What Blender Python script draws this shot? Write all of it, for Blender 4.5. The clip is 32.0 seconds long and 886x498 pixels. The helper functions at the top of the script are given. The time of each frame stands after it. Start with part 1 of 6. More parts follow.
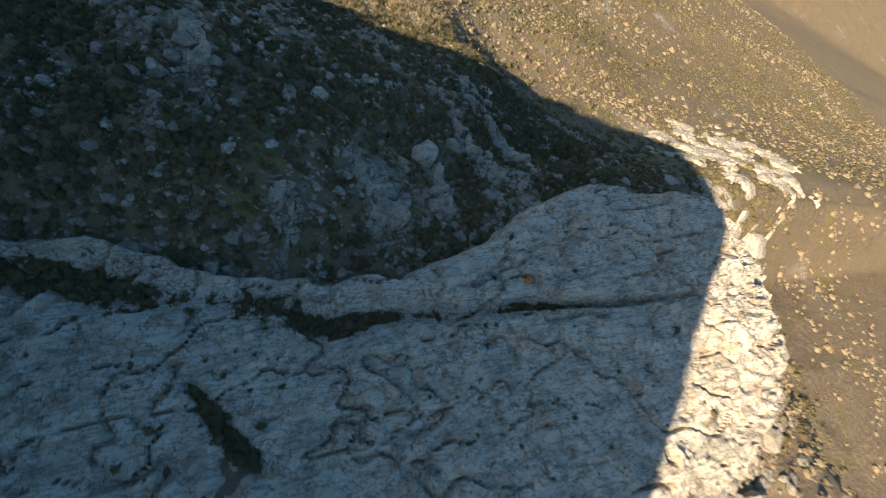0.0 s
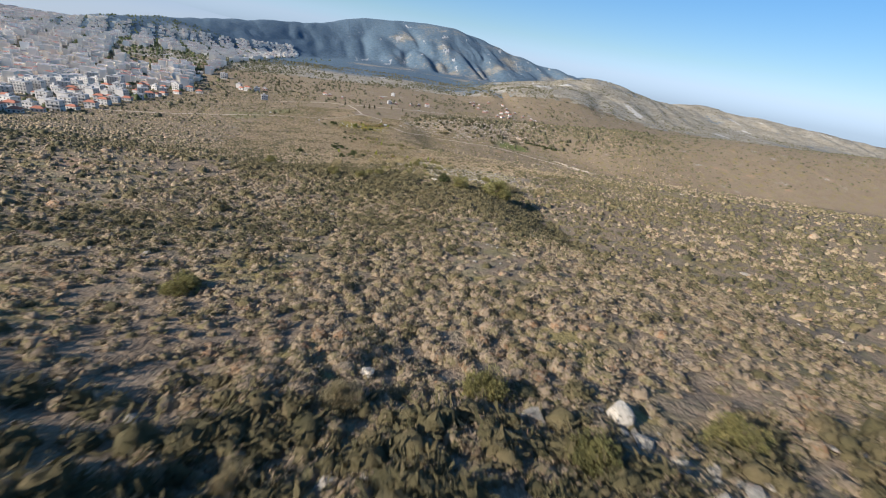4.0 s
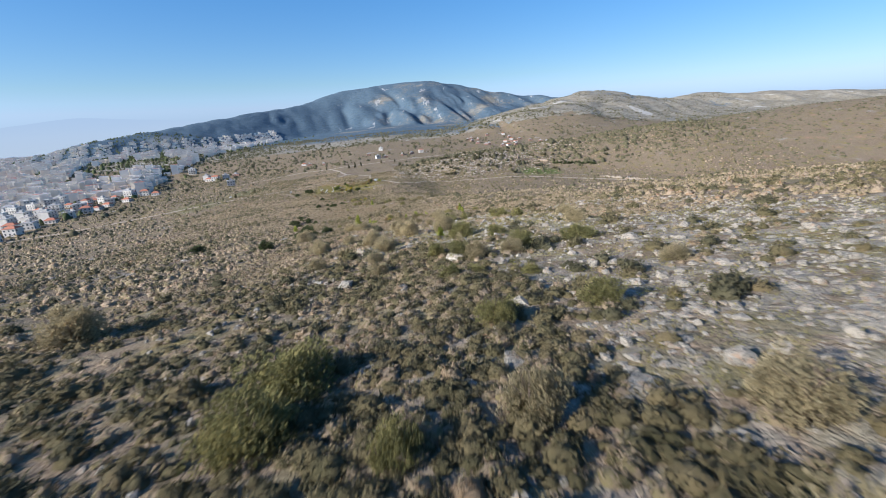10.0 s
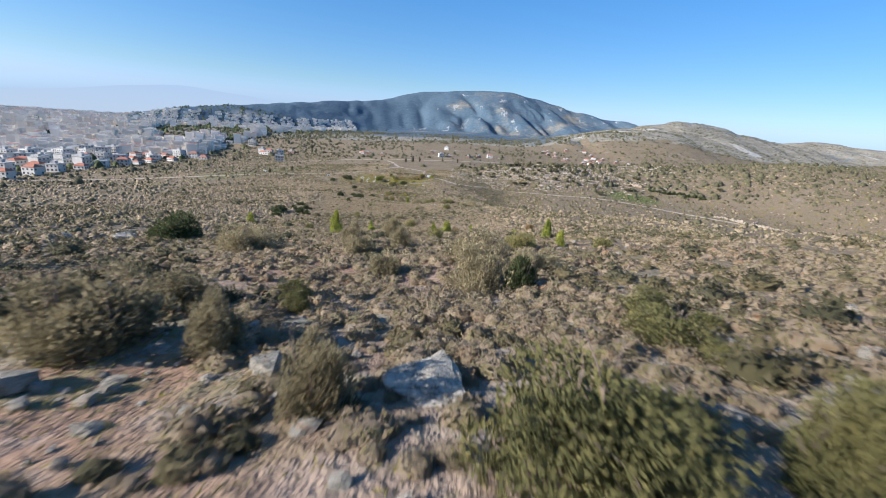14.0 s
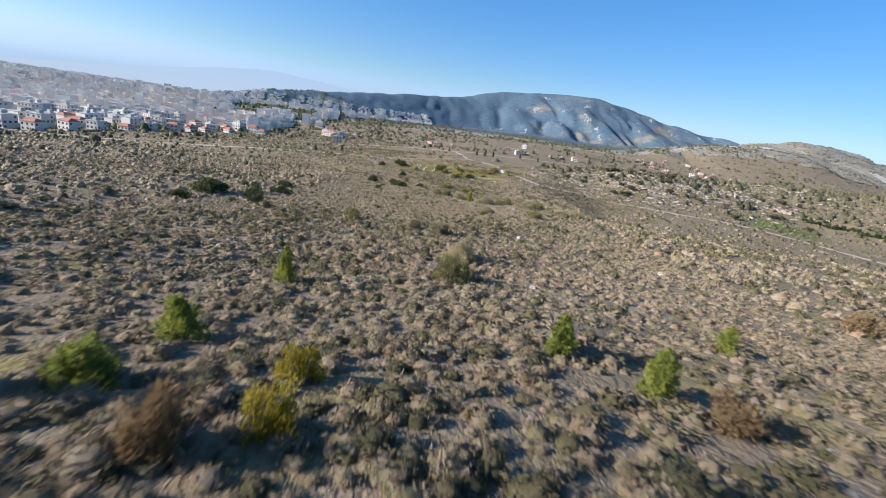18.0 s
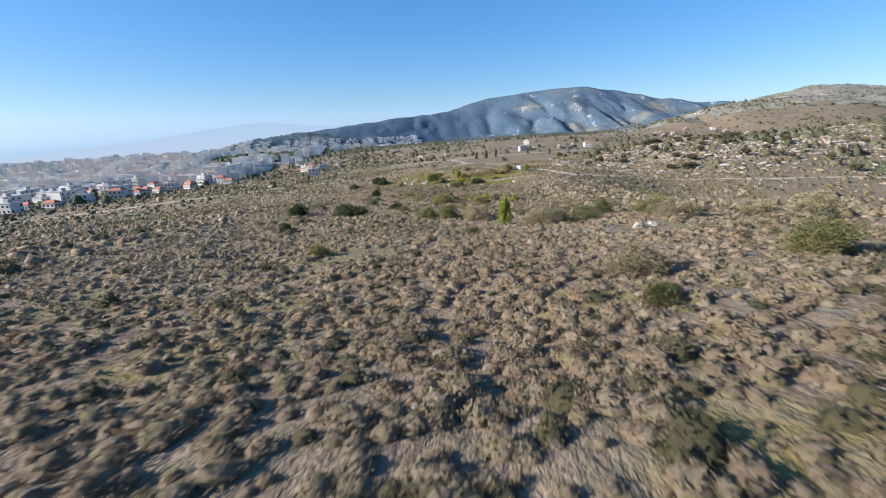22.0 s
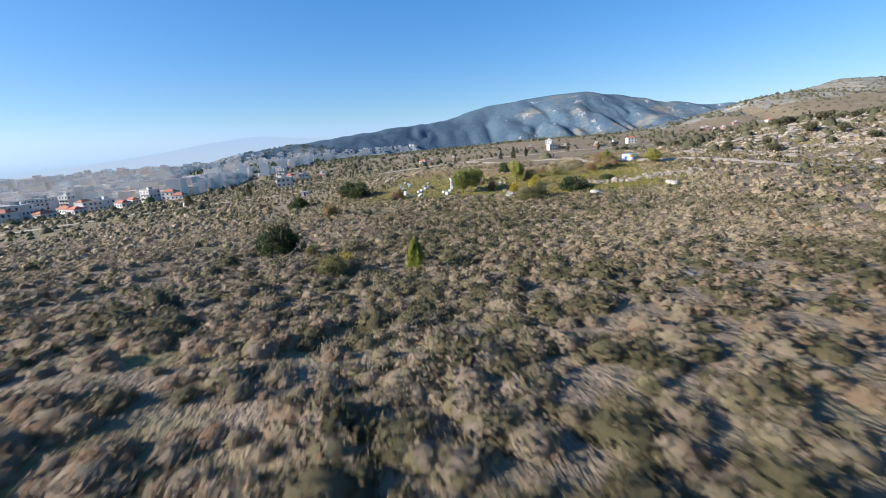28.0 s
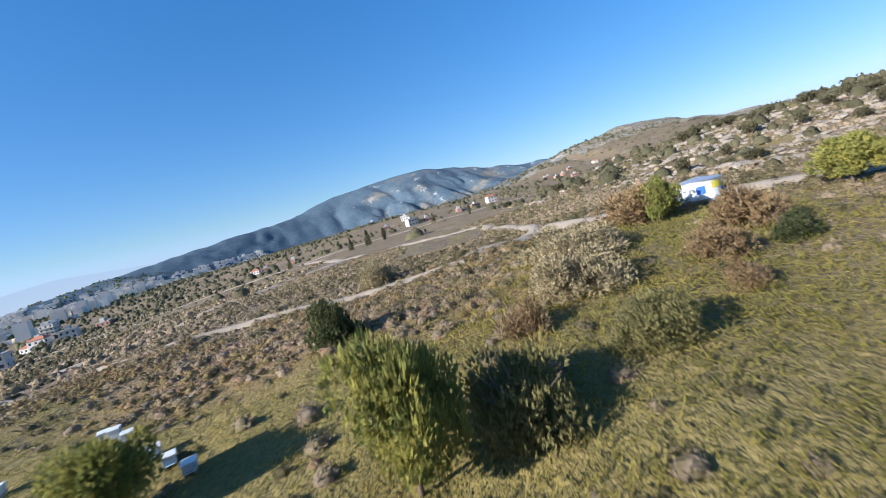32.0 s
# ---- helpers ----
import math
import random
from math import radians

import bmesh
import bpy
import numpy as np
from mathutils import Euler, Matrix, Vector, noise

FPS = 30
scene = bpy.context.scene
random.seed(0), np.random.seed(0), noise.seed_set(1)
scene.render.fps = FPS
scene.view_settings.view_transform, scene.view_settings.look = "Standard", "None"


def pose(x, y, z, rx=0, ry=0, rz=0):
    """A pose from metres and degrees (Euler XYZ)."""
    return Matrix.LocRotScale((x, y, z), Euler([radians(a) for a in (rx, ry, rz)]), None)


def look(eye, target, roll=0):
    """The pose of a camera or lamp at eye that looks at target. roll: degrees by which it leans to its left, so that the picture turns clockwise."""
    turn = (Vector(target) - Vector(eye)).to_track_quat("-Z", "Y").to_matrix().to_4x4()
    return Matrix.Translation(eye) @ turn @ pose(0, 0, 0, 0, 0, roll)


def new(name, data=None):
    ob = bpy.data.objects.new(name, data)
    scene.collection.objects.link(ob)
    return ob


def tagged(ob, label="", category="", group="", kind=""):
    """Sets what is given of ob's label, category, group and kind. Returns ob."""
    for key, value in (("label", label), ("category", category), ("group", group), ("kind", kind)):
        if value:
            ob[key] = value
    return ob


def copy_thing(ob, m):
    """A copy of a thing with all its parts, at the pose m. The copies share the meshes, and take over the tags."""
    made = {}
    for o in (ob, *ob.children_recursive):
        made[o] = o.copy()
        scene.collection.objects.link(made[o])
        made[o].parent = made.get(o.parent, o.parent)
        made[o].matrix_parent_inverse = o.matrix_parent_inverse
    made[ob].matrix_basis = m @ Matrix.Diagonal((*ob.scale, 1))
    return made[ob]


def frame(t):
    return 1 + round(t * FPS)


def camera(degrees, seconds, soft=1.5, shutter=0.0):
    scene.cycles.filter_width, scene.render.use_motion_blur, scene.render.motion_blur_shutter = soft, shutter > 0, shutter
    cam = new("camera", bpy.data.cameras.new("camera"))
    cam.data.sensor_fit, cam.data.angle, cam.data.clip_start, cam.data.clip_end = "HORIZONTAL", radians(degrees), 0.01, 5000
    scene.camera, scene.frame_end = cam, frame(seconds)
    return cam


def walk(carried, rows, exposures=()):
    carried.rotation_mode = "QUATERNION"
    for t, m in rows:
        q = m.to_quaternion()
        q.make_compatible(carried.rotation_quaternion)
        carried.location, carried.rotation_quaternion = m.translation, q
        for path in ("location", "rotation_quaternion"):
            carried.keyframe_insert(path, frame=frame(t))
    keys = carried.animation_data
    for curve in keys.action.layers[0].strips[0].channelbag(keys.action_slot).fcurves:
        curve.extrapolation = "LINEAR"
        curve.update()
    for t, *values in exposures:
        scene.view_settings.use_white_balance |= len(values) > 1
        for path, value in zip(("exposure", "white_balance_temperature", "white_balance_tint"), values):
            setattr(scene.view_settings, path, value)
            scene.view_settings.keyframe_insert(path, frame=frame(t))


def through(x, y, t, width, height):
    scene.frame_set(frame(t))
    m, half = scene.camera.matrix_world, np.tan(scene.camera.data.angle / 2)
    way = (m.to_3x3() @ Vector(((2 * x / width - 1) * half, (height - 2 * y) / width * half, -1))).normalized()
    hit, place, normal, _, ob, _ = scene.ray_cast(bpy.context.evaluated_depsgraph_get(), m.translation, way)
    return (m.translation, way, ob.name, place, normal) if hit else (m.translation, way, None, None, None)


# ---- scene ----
LENS = 92.88
PATH = [
    (0.0, -0.00, 0.00, 0.00, 29.17, -26.34, -14.72),
    (0.5, 1.53, 4.19, -6.19, 37.35, -17.99, -17.58),
    (1.0, 3.65, 11.62, -11.41, 44.10, -10.15, -17.87),
    (1.5, 6.29, 19.70, -16.22, 51.59, -5.25, -17.64),
    (2.0, 9.43, 28.12, -20.60, 56.75, -3.96, -16.07),
    (2.5, 12.16, 36.62, -25.31, 59.00, -4.74, -12.94),
    (3.0, 14.27, 44.50, -29.44, 60.61, -5.87, -9.18),
    (3.5, 15.98, 54.68, -33.21, 62.55, -8.38, -6.40),
    (4.0, 17.44, 64.49, -37.10, 65.93, -9.23, -5.24),
    (4.5, 18.67, 74.26, -40.53, 69.58, -9.90, -4.43),
    (6.5, 20.22, 125.81, -43.45, 73.61, -9.88, -2.99),
    (7.0, 19.88, 135.96, -47.27, 72.03, -8.08, -3.33),
    (7.5, 19.15, 145.31, -51.19, 70.55, -3.22, -5.14),
    (8.0, 18.77, 154.90, -54.81, 69.63, 0.51, -6.78),
    (8.5, 18.84, 164.37, -57.90, 69.68, 1.52, -7.35),
    (9.0, 19.23, 173.92, -60.88, 70.12, 2.29, -7.57),
    (9.5, 19.86, 183.13, -63.05, 71.29, 2.97, -7.63),
    (10.0, 20.81, 193.30, -64.93, 72.47, 3.33, -7.68),
    (10.5, 21.83, 203.33, -66.90, 74.06, 3.71, -7.46),
    (11.0, 22.94, 212.85, -68.53, 75.23, 3.96, -7.14),
    (11.5, 24.29, 222.13, -70.02, 75.82, 3.76, -6.66),
    (12.0, 25.66, 231.13, -71.70, 75.70, 1.72, -4.70),
    (12.5, 27.04, 240.16, -73.65, 75.21, -0.99, -2.11),
    (13.0, 28.15, 248.07, -75.62, 74.26, -2.71, -0.36),
    (13.5, 28.80, 255.97, -77.74, 73.76, -3.73, 1.04),
    (14.0, 29.31, 263.49, -79.69, 73.71, -4.30, 2.20),
    (14.5, 29.42, 272.24, -80.94, 74.36, -4.39, 2.94),
    (15.0, 29.74, 281.03, -82.58, 75.08, -4.29, 3.46),
    (15.5, 29.85, 289.47, -84.34, 75.77, -5.03, 4.48),
    (17.5, 25.51, 323.36, -91.00, 73.41, -9.76, 11.83),
    (18.0, 23.33, 332.20, -92.65, 72.74, -8.50, 12.22),
    (18.5, 21.01, 340.97, -94.21, 72.66, -5.61, 11.13),
    (19.0, 18.79, 349.11, -95.68, 72.45, -2.52, 9.60),
    (19.5, 16.52, 357.37, -96.84, 72.23, 0.14, 7.92),
    (20.0, 14.58, 365.08, -98.09, 72.24, 3.11, 6.33),
    (20.5, 13.06, 373.27, -99.50, 72.14, 6.19, 4.58),
    (21.0, 12.18, 381.23, -100.75, 72.43, 8.20, 3.82),
    (21.5, 11.79, 390.43, -102.19, 73.84, 5.80, 7.02),
    (22.0, 11.53, 399.53, -103.72, 75.13, 2.15, 10.91),
    (22.5, 10.87, 408.39, -105.14, 75.51, 0.39, 12.96),
    (23.0, 9.81, 416.91, -106.35, 75.53, -0.50, 14.18),
    (23.5, 8.27, 425.87, -107.57, 75.60, -1.13, 15.15),
    (24.0, 6.31, 433.33, -108.12, 75.53, -1.36, 15.59),
    (24.5, 4.25, 441.17, -109.06, 75.32, -1.37, 16.05),
    (25.0, 2.01, 449.26, -109.83, 75.50, -1.27, 16.39),
    (25.5, -0.47, 457.49, -110.75, 75.95, -1.10, 16.53),
    (26.0, -3.00, 465.04, -111.49, 76.52, -1.21, 16.50),
    (26.5, -5.14, 470.66, -112.36, 76.23, -1.86, 15.71),
    (28.5, -18.14, 497.58, -113.70, 76.66, 7.07, 6.37),
    (29.0, -21.02, 508.20, -114.20, 77.03, 10.65, 0.23),
    (29.5, -22.41, 518.74, -114.50, 77.43, 13.74, -4.90),
    (30.0, -22.66, 529.13, -114.42, 77.82, 15.67, -8.12),
    (30.5, -21.79, 539.20, -114.39, 78.61, 16.61, -10.43),
    (31.0, -20.13, 548.53, -114.33, 80.41, 17.21, -11.78),
    (31.5, -17.86, 556.85, -114.17, 81.98, 17.54, -12.52),
    (32.0, -15.79, 563.82, -114.49, 84.51, 14.43, -9.16),
]
cam = camera(LENS, 32.0, soft=1.0, shutter=0.2)
walk(cam, [(t, pose(*row)) for t, *row in PATH],
     exposures=[(0.0, 1.25, 7600, 10), (1.0, 1.2, 6900, 10), (2.0, 1.25, 5950, 10), (3.0, 1.1, 5850, 10), (4.5, 0.95, 5800, 10), (7.0, 0.9, 5450, 10), (11.0, 1.05, 5450, 10), (14.0, 1.1, 5450, 10), (32.0, 1.1, 5450, 10)])

# ---- light: low winter sun from behind on the left, clear hazy sky ----
SUN_DIR = Vector((-0.86, -0.34, 0.40)).normalized()
world = bpy.data.worlds.new("world")
scene.world = world
world.use_nodes = True
wn = world.node_tree
bg = wn.nodes["Background"]
sky = wn.nodes.new("ShaderNodeTexSky")
sky.sky_type = "NISHITA"
sky.sun_disc = False
sky.sun_elevation = math.asin(SUN_DIR.z)
sky.sun_rotation = math.atan2(SUN_DIR.x, SUN_DIR.y)
sky.altitude = 600
sky.air_density = 1.1
sky.dust_density = 1.0
sky.ozone_density = 4.0
hue = wn.nodes.new("ShaderNodeHueSaturation")
hue.inputs["Saturation"].default_value = 1.55
hue.inputs["Hue"].default_value = 0.507
soften = wn.nodes.new("ShaderNodeGamma")
soften.inputs[1].default_value = 0.62
wn.links.new(sky.outputs[0], soften.inputs[0])
wn.links.new(soften.outputs[0], hue.inputs["Color"])
# the glow along the horizon is white haze, not amber
rgb = wn.nodes.new("ShaderNodeSeparateColor")
joined = wn.nodes.new("ShaderNodeCombineColor")
wn.links.new(hue.outputs[0], rgb.inputs[0])
for k, op, gain in ((0, "MINIMUM", 0.84), (2, "MAXIMUM", 1.14)):
    lift = wn.nodes.new("ShaderNodeMath")
    lift.operation = "MULTIPLY"
    lift.inputs[1].default_value = gain
    wn.links.new(rgb.outputs[1], lift.inputs[0])
    held = wn.nodes.new("ShaderNodeMath")
    held.operation = op
    wn.links.new(rgb.outputs[k], held.inputs[0])
    wn.links.new(lift.outputs[0], held.inputs[1])
    wn.links.new(held.outputs[0], joined.inputs[k])
wn.links.new(rgb.outputs[1], joined.inputs[1])
wn.links.new(joined.outputs[0], bg.inputs[0])
bg.inputs[1].default_value = 0.13

sun_data = bpy.data.lights.new("sun", "SUN")
sun_data.energy = 5.0
sun_data.angle = radians(0.5)
sun_data.color = (1.0, 0.88, 0.74)
sun = new("sun", sun_data)
sun.matrix_world = look((0, 0, 200), Vector((0, 0, 200)) - SUN_DIR)

# ---- materials ----
def material(name, rough=0.9, spec=0.2, metal=0.0):
    m = bpy.data.materials.new(name)
    m.use_nodes = True
    b = m.node_tree.nodes["Principled BSDF"]
    b.inputs["Roughness"].default_value = rough
    b.inputs["Specular IOR Level"].default_value = spec
    b.inputs["Metallic"].default_value = metal
    return m, m.node_tree, b


def add(tree, kind, **values):
    n = tree.nodes.new(kind)
    for key, v in values.items():
        n.inputs[key.replace("_", " ")].default_value = v
    return n


def noise_tex(tree, scale, detail=4.0, rough=0.6, vec=None, distort=0.0):
    n = add(tree, "ShaderNodeTexNoise", Scale=scale, Detail=detail, Roughness=rough, Distortion=distort)
    if vec is not None:
        tree.links.new(vec, n.inputs["Vector"])
    return n.outputs["Fac"]


def ramp(tree, fac, stops):
    n = tree.nodes.new("ShaderNodeValToRGB")
    e = n.color_ramp.elements
    while len(e) > 1:
        e.remove(e[-1])
    e[0].position, e[0].color = stops[0][0], (*stops[0][1], 1)
    for p, c in stops[1:]:
        k = e.new(p)
        k.color = (*c, 1)
    tree.links.new(fac, n.inputs[0])
    return n.outputs[0]


def mask(tree, fac, lo, hi):
    n = add(tree, "ShaderNodeMapRange", From_Min=lo, From_Max=hi)
    n.interpolation_type = "SMOOTHSTEP"
    tree.links.new(fac, n.inputs["Value"])
    return n.outputs[0]


def mix(tree, fac, a, b, mode="MIX"):
    n = tree.nodes.new("ShaderNodeMix")
    n.data_type, n.blend_type = "RGBA", mode
    for socket, v in ((n.inputs["Factor"], fac), (n.inputs["A"], a), (n.inputs["B"], b)):
        if isinstance(v, (int, float)):
            socket.default_value = v
        elif isinstance(v, tuple):
            socket.default_value = (*v, 1)
        else:
            tree.links.new(v, socket)
    return n.outputs["Result"]


def math_node(tree, op, a, b=None):
    n = tree.nodes.new("ShaderNodeMath")
    n.operation = op
    for socket, v in zip(n.inputs, (a, b)):
        if isinstance(v, (int, float)):
            socket.default_value = v
        elif v is not None:
            tree.links.new(v, socket)
    return n.outputs[0]


def bump(tree, bsdf, height, strength, distance):
    n = add(tree, "ShaderNodeBump", Strength=strength, Distance=distance)
    tree.links.new(height, n.inputs["Height"])
    tree.links.new(n.outputs[0], bsdf.inputs["Normal"])


def coords(tree):
    return tree.nodes.new("ShaderNodeNewGeometry").outputs["Position"]


def leafy(name, stops, patch=0.8, rough=0.75, through=0.25):
    """Foliage: a colour that drifts from plant to plant and from leaf to leaf, and a little light let through."""
    m, t, b = material(name, rough, 0.15)
    geo = t.nodes.new("ShaderNodeNewGeometry")
    a = noise_tex(t, patch, 3, 0.65, geo.outputs["Position"])
    big = noise_tex(t, 0.035, 2, 0.5, geo.outputs["Position"])
    v = math_node(t, "ADD", math_node(t, "MULTIPLY", a, 0.72), math_node(t, "MULTIPLY", geo.outputs["Random Per Island"], 0.22))
    v = math_node(t, "ADD", v, math_node(t, "MULTIPLY", math_node(t, "SUBTRACT", big, 0.5), 0.5))
    col = ramp(t, v, stops)
    t.links.new(col, b.inputs["Base Color"])
    bump(t, b, noise_tex(t, 26.0, 4, 0.8, geo.outputs["Position"]), 1.0, 0.10)
    tr = t.nodes.new("ShaderNodeBsdfTranslucent")
    t.links.new(col, tr.inputs["Color"])
    ms = t.nodes.new("ShaderNodeMixShader")
    ms.inputs[0].default_value = through
    t.links.new(b.outputs[0], ms.inputs[1])
    t.links.new(tr.outputs[0], ms.inputs[2])
    t.links.new(ms.outputs[0], t.nodes["Material Output"].inputs["Surface"])
    return m


def patch(tree, p, x, y, r):
    """1 inside a round patch of ground, 0 outside, with a soft edge."""
    n = tree.nodes.new("ShaderNodeVectorMath")
    n.operation = "DISTANCE"
    flat = tree.nodes.new("ShaderNodeVectorMath")
    flat.operation = "MULTIPLY"
    flat.inputs[1].default_value = (1, 1, 0)
    tree.links.new(p, flat.inputs[0])
    tree.links.new(flat.outputs[0], n.inputs[0])
    n.inputs[1].default_value = (x, y, 0)
    m = add(tree, "ShaderNodeMapRange", From_Min=r * 1.3, From_Max=r * 0.5)
    tree.links.new(n.outputs["Value"], m.inputs["Value"])
    return m.outputs[0]


def ground_material(name):
    m, t, b = material(name, 0.95, 0.1)
    p = coords(t)
    soil = ramp(t, noise_tex(t, 0.9, 6, 0.7, p), [(0.3, (0.138, 0.097, 0.061)), (0.5, (0.218, 0.155, 0.099)), (0.7, (0.290, 0.215, 0.143))])
    litter = ramp(t, noise_tex(t, 9.0, 5, 0.7, p), [(0.35, (0.076, 0.057, 0.035)), (0.5, (0.204, 0.156, 0.101)), (0.65, (0.341, 0.278, 0.203))])
    soil = mix(t, 0.5, soil, litter)
    grass = ramp(t, noise_tex(t, 5.0, 5, 0.7, p), [(0.3, (0.126, 0.108, 0.030)), (0.7, (0.299, 0.233, 0.073))])
    soil = mix(t, math_node(t, "MULTIPLY", mask(t, noise_tex(t, 0.14, 4, 0.6, p), 0.52, 0.66), 0.7), soil, grass)
    red = ramp(t, noise_tex(t, 3.0, 4, 0.6, p), [(0.3, (0.22, 0.125, 0.08)), (0.7, (0.36, 0.23, 0.155))])
    soil = mix(t, math_node(t, "MULTIPLY", mask(t, noise_tex(t, 0.06, 3, 0.55, p), 0.60, 0.72), 0.8), soil, red)
    stone = ramp(t, noise_tex(t, 2.2, 6, 0.7, p), [(0.3, (0.255, 0.230, 0.196)), (0.5, (0.391, 0.365, 0.315)), (0.7, (0.510, 0.476, 0.425))])
    rocky = math_node(t, "ADD", math_node(t, "MULTIPLY", noise_tex(t, 0.045, 3, 0.5, p), 0.7), math_node(t, "MULTIPLY", noise_tex(t, 0.6, 5, 0.75, p), 0.55))
    col = mix(t, mask(t, rocky, 0.72, 0.82), soil, stone)
    # scrub seen from afar: dark tufts on pale ground
    tuft_ = noise_tex(t, 0.6, 5, 0.75, p)
    scrub = ramp(t, noise_tex(t, 0.06, 4, 0.6, p), [(0.35, (0.130, 0.095, 0.063)), (0.5, (0.170, 0.142, 0.089)), (0.68, (0.190, 0.171, 0.084))])
    col = mix(t, math_node(t, "MULTIPLY", mask(t, tuft_, 0.48, 0.55), 0.68), col, scrub)
    lawn = math_node(t, "MULTIPLY", patch(t, p, -24.0, 568.0, 26.0), 0.8)
    col = mix(t, lawn, col, grass)
    col = mix(t, math_node(t, "MULTIPLY", patch(t, p, 33.0, 247.0, 15.0), 0.45), col, grass)
    for x, y, r in ((42.0, 208.0, 24.0), (34.0, 246.0, 18.0), (56.0, 222.0, 22.0), (28.0, 266.0, 12.0)):
        thin_soil = math_node(t, "MULTIPLY", patch(t, p, x, y, r), mask(t, noise_tex(t, 0.5, 5, 0.7, p), 0.44, 0.58))
        col = mix(t, math_node(t, "MULTIPLY", thin_soil, 0.32), col, stone)
    for x, y, r in ((21.0, 288.0, 9.0), (26.0, 284.0, 6.0), (12.0, 424.0, 6.0), (23.0, 376.0, 5.0), (27.0, 262.0, 7.0), (-24.0, 592.0, 9.0), (-12.0, 588.0, 6.0)):
        col = mix(t, math_node(t, "MULTIPLY", patch(t, p, x, y, r), 0.7), col, red)
    meadow = ramp(t, noise_tex(t, 0.4, 4, 0.6, p), [(0.3, (0.085, 0.115, 0.030)), (0.7, (0.150, 0.170, 0.050))])
    for x, y, r, k in ((168.0, 612.0, 15.0, 0.9), (185.0, 612.0, 12.0, 0.9), (-120.0, 640.0, 26.0, 0.45), (-30.0, 640.0, 20.0, 0.35), (-150.0, 590.0, 22.0, 0.4)):
        col = mix(t, math_node(t, "MULTIPLY", patch(t, p, x, y, r), k), col, meadow)
    t.links.new(col, b.inputs["Base Color"])
    h = math_node(t, "ADD", noise_tex(t, 1.3, 6, 0.7, p), math_node(t, "MULTIPLY", tuft_, 2.0))
    bump(t, b, h, 0.7, 0.35)
    return m


def mountain_material():
    """Far slopes: grey limestone, maquis in the folds with aerial haze put into its blue, pale scree, dots of scrub."""
    m, t, b = material("hazed_mountain_slope", 0.95, 0.05)
    p = coords(t)
    rock = ramp(t, noise_tex(t, 0.02, 6, 0.7, p), [(0.3, (0.16, 0.145, 0.115)), (0.5, (0.22, 0.20, 0.16)), (0.7, (0.32, 0.29, 0.24))])
    # woodland green pushed to blue: the haze of distance is in this colour
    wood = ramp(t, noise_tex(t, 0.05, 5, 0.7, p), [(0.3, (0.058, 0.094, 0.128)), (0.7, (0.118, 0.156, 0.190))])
    part_ = t.nodes.new("ShaderNodeSeparateXYZ")
    t.links.new(p, part_.inputs[0])
    # the mountain itself is wooded, above all its long left arm, where shade is painted in too; the foothills are bare
    # and dotted
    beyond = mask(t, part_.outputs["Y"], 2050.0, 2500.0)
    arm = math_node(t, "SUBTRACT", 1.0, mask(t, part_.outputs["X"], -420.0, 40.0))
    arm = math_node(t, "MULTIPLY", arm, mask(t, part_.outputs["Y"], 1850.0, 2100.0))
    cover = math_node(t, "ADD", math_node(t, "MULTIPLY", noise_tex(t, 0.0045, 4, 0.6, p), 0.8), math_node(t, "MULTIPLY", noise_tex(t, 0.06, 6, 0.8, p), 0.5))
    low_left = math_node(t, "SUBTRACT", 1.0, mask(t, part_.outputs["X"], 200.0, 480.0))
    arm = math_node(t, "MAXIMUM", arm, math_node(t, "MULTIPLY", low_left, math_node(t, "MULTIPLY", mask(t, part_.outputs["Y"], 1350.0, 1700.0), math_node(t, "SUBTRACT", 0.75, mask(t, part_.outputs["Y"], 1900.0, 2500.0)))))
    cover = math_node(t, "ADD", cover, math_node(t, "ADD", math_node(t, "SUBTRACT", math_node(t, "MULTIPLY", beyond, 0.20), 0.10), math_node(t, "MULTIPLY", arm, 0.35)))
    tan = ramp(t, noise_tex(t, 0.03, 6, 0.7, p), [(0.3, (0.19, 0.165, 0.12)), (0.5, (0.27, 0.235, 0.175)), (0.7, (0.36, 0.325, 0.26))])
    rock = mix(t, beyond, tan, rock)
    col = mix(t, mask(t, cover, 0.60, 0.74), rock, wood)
    dots = mask(t, noise_tex(t, 0.13, 4, 0.8, p), 0.52, 0.60)
    col = mix(t, math_node(t, "MULTIPLY", dots, 0.5), col, (0.085, 0.095, 0.07))
    # dark patches of the haze-blue wood colour in the hollows, and a bare quarry face on the long arm
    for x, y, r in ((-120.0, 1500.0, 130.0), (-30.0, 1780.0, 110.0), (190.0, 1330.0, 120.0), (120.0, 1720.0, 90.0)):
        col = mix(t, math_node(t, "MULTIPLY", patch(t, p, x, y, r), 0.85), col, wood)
    col = mix(t, math_node(t, "MULTIPLY", patch(t, p, -886.0, 2170.0, 75.0), 0.8), col, (0.30, 0.30, 0.28))
    stretch = t.nodes.new("ShaderNodeVectorMath")
    stretch.operation = "MULTIPLY"
    stretch.inputs[1].default_value = (1.0, 0.3, 0.12)
    t.links.new(p, stretch.inputs[0])
    scree = mask(t, noise_tex(t, 0.016, 5, 0.65, stretch.outputs[0], 0.4), 0.61, 0.66)
    scree = math_node(t, "MULTIPLY", scree, math_node(t, "SUBTRACT", 0.7, math_node(t, "MULTIPLY", arm, 0.65)))
    col = mix(t, scree, col, (0.45, 0.43, 0.39))
    t.links.new(col, b.inputs["Base Color"])
    bump(t, b, noise_tex(t, 0.05, 6, 0.75, p), 0.8, 6.0)
    return m


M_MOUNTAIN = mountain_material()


M_GROUND = ground_material("hillside")


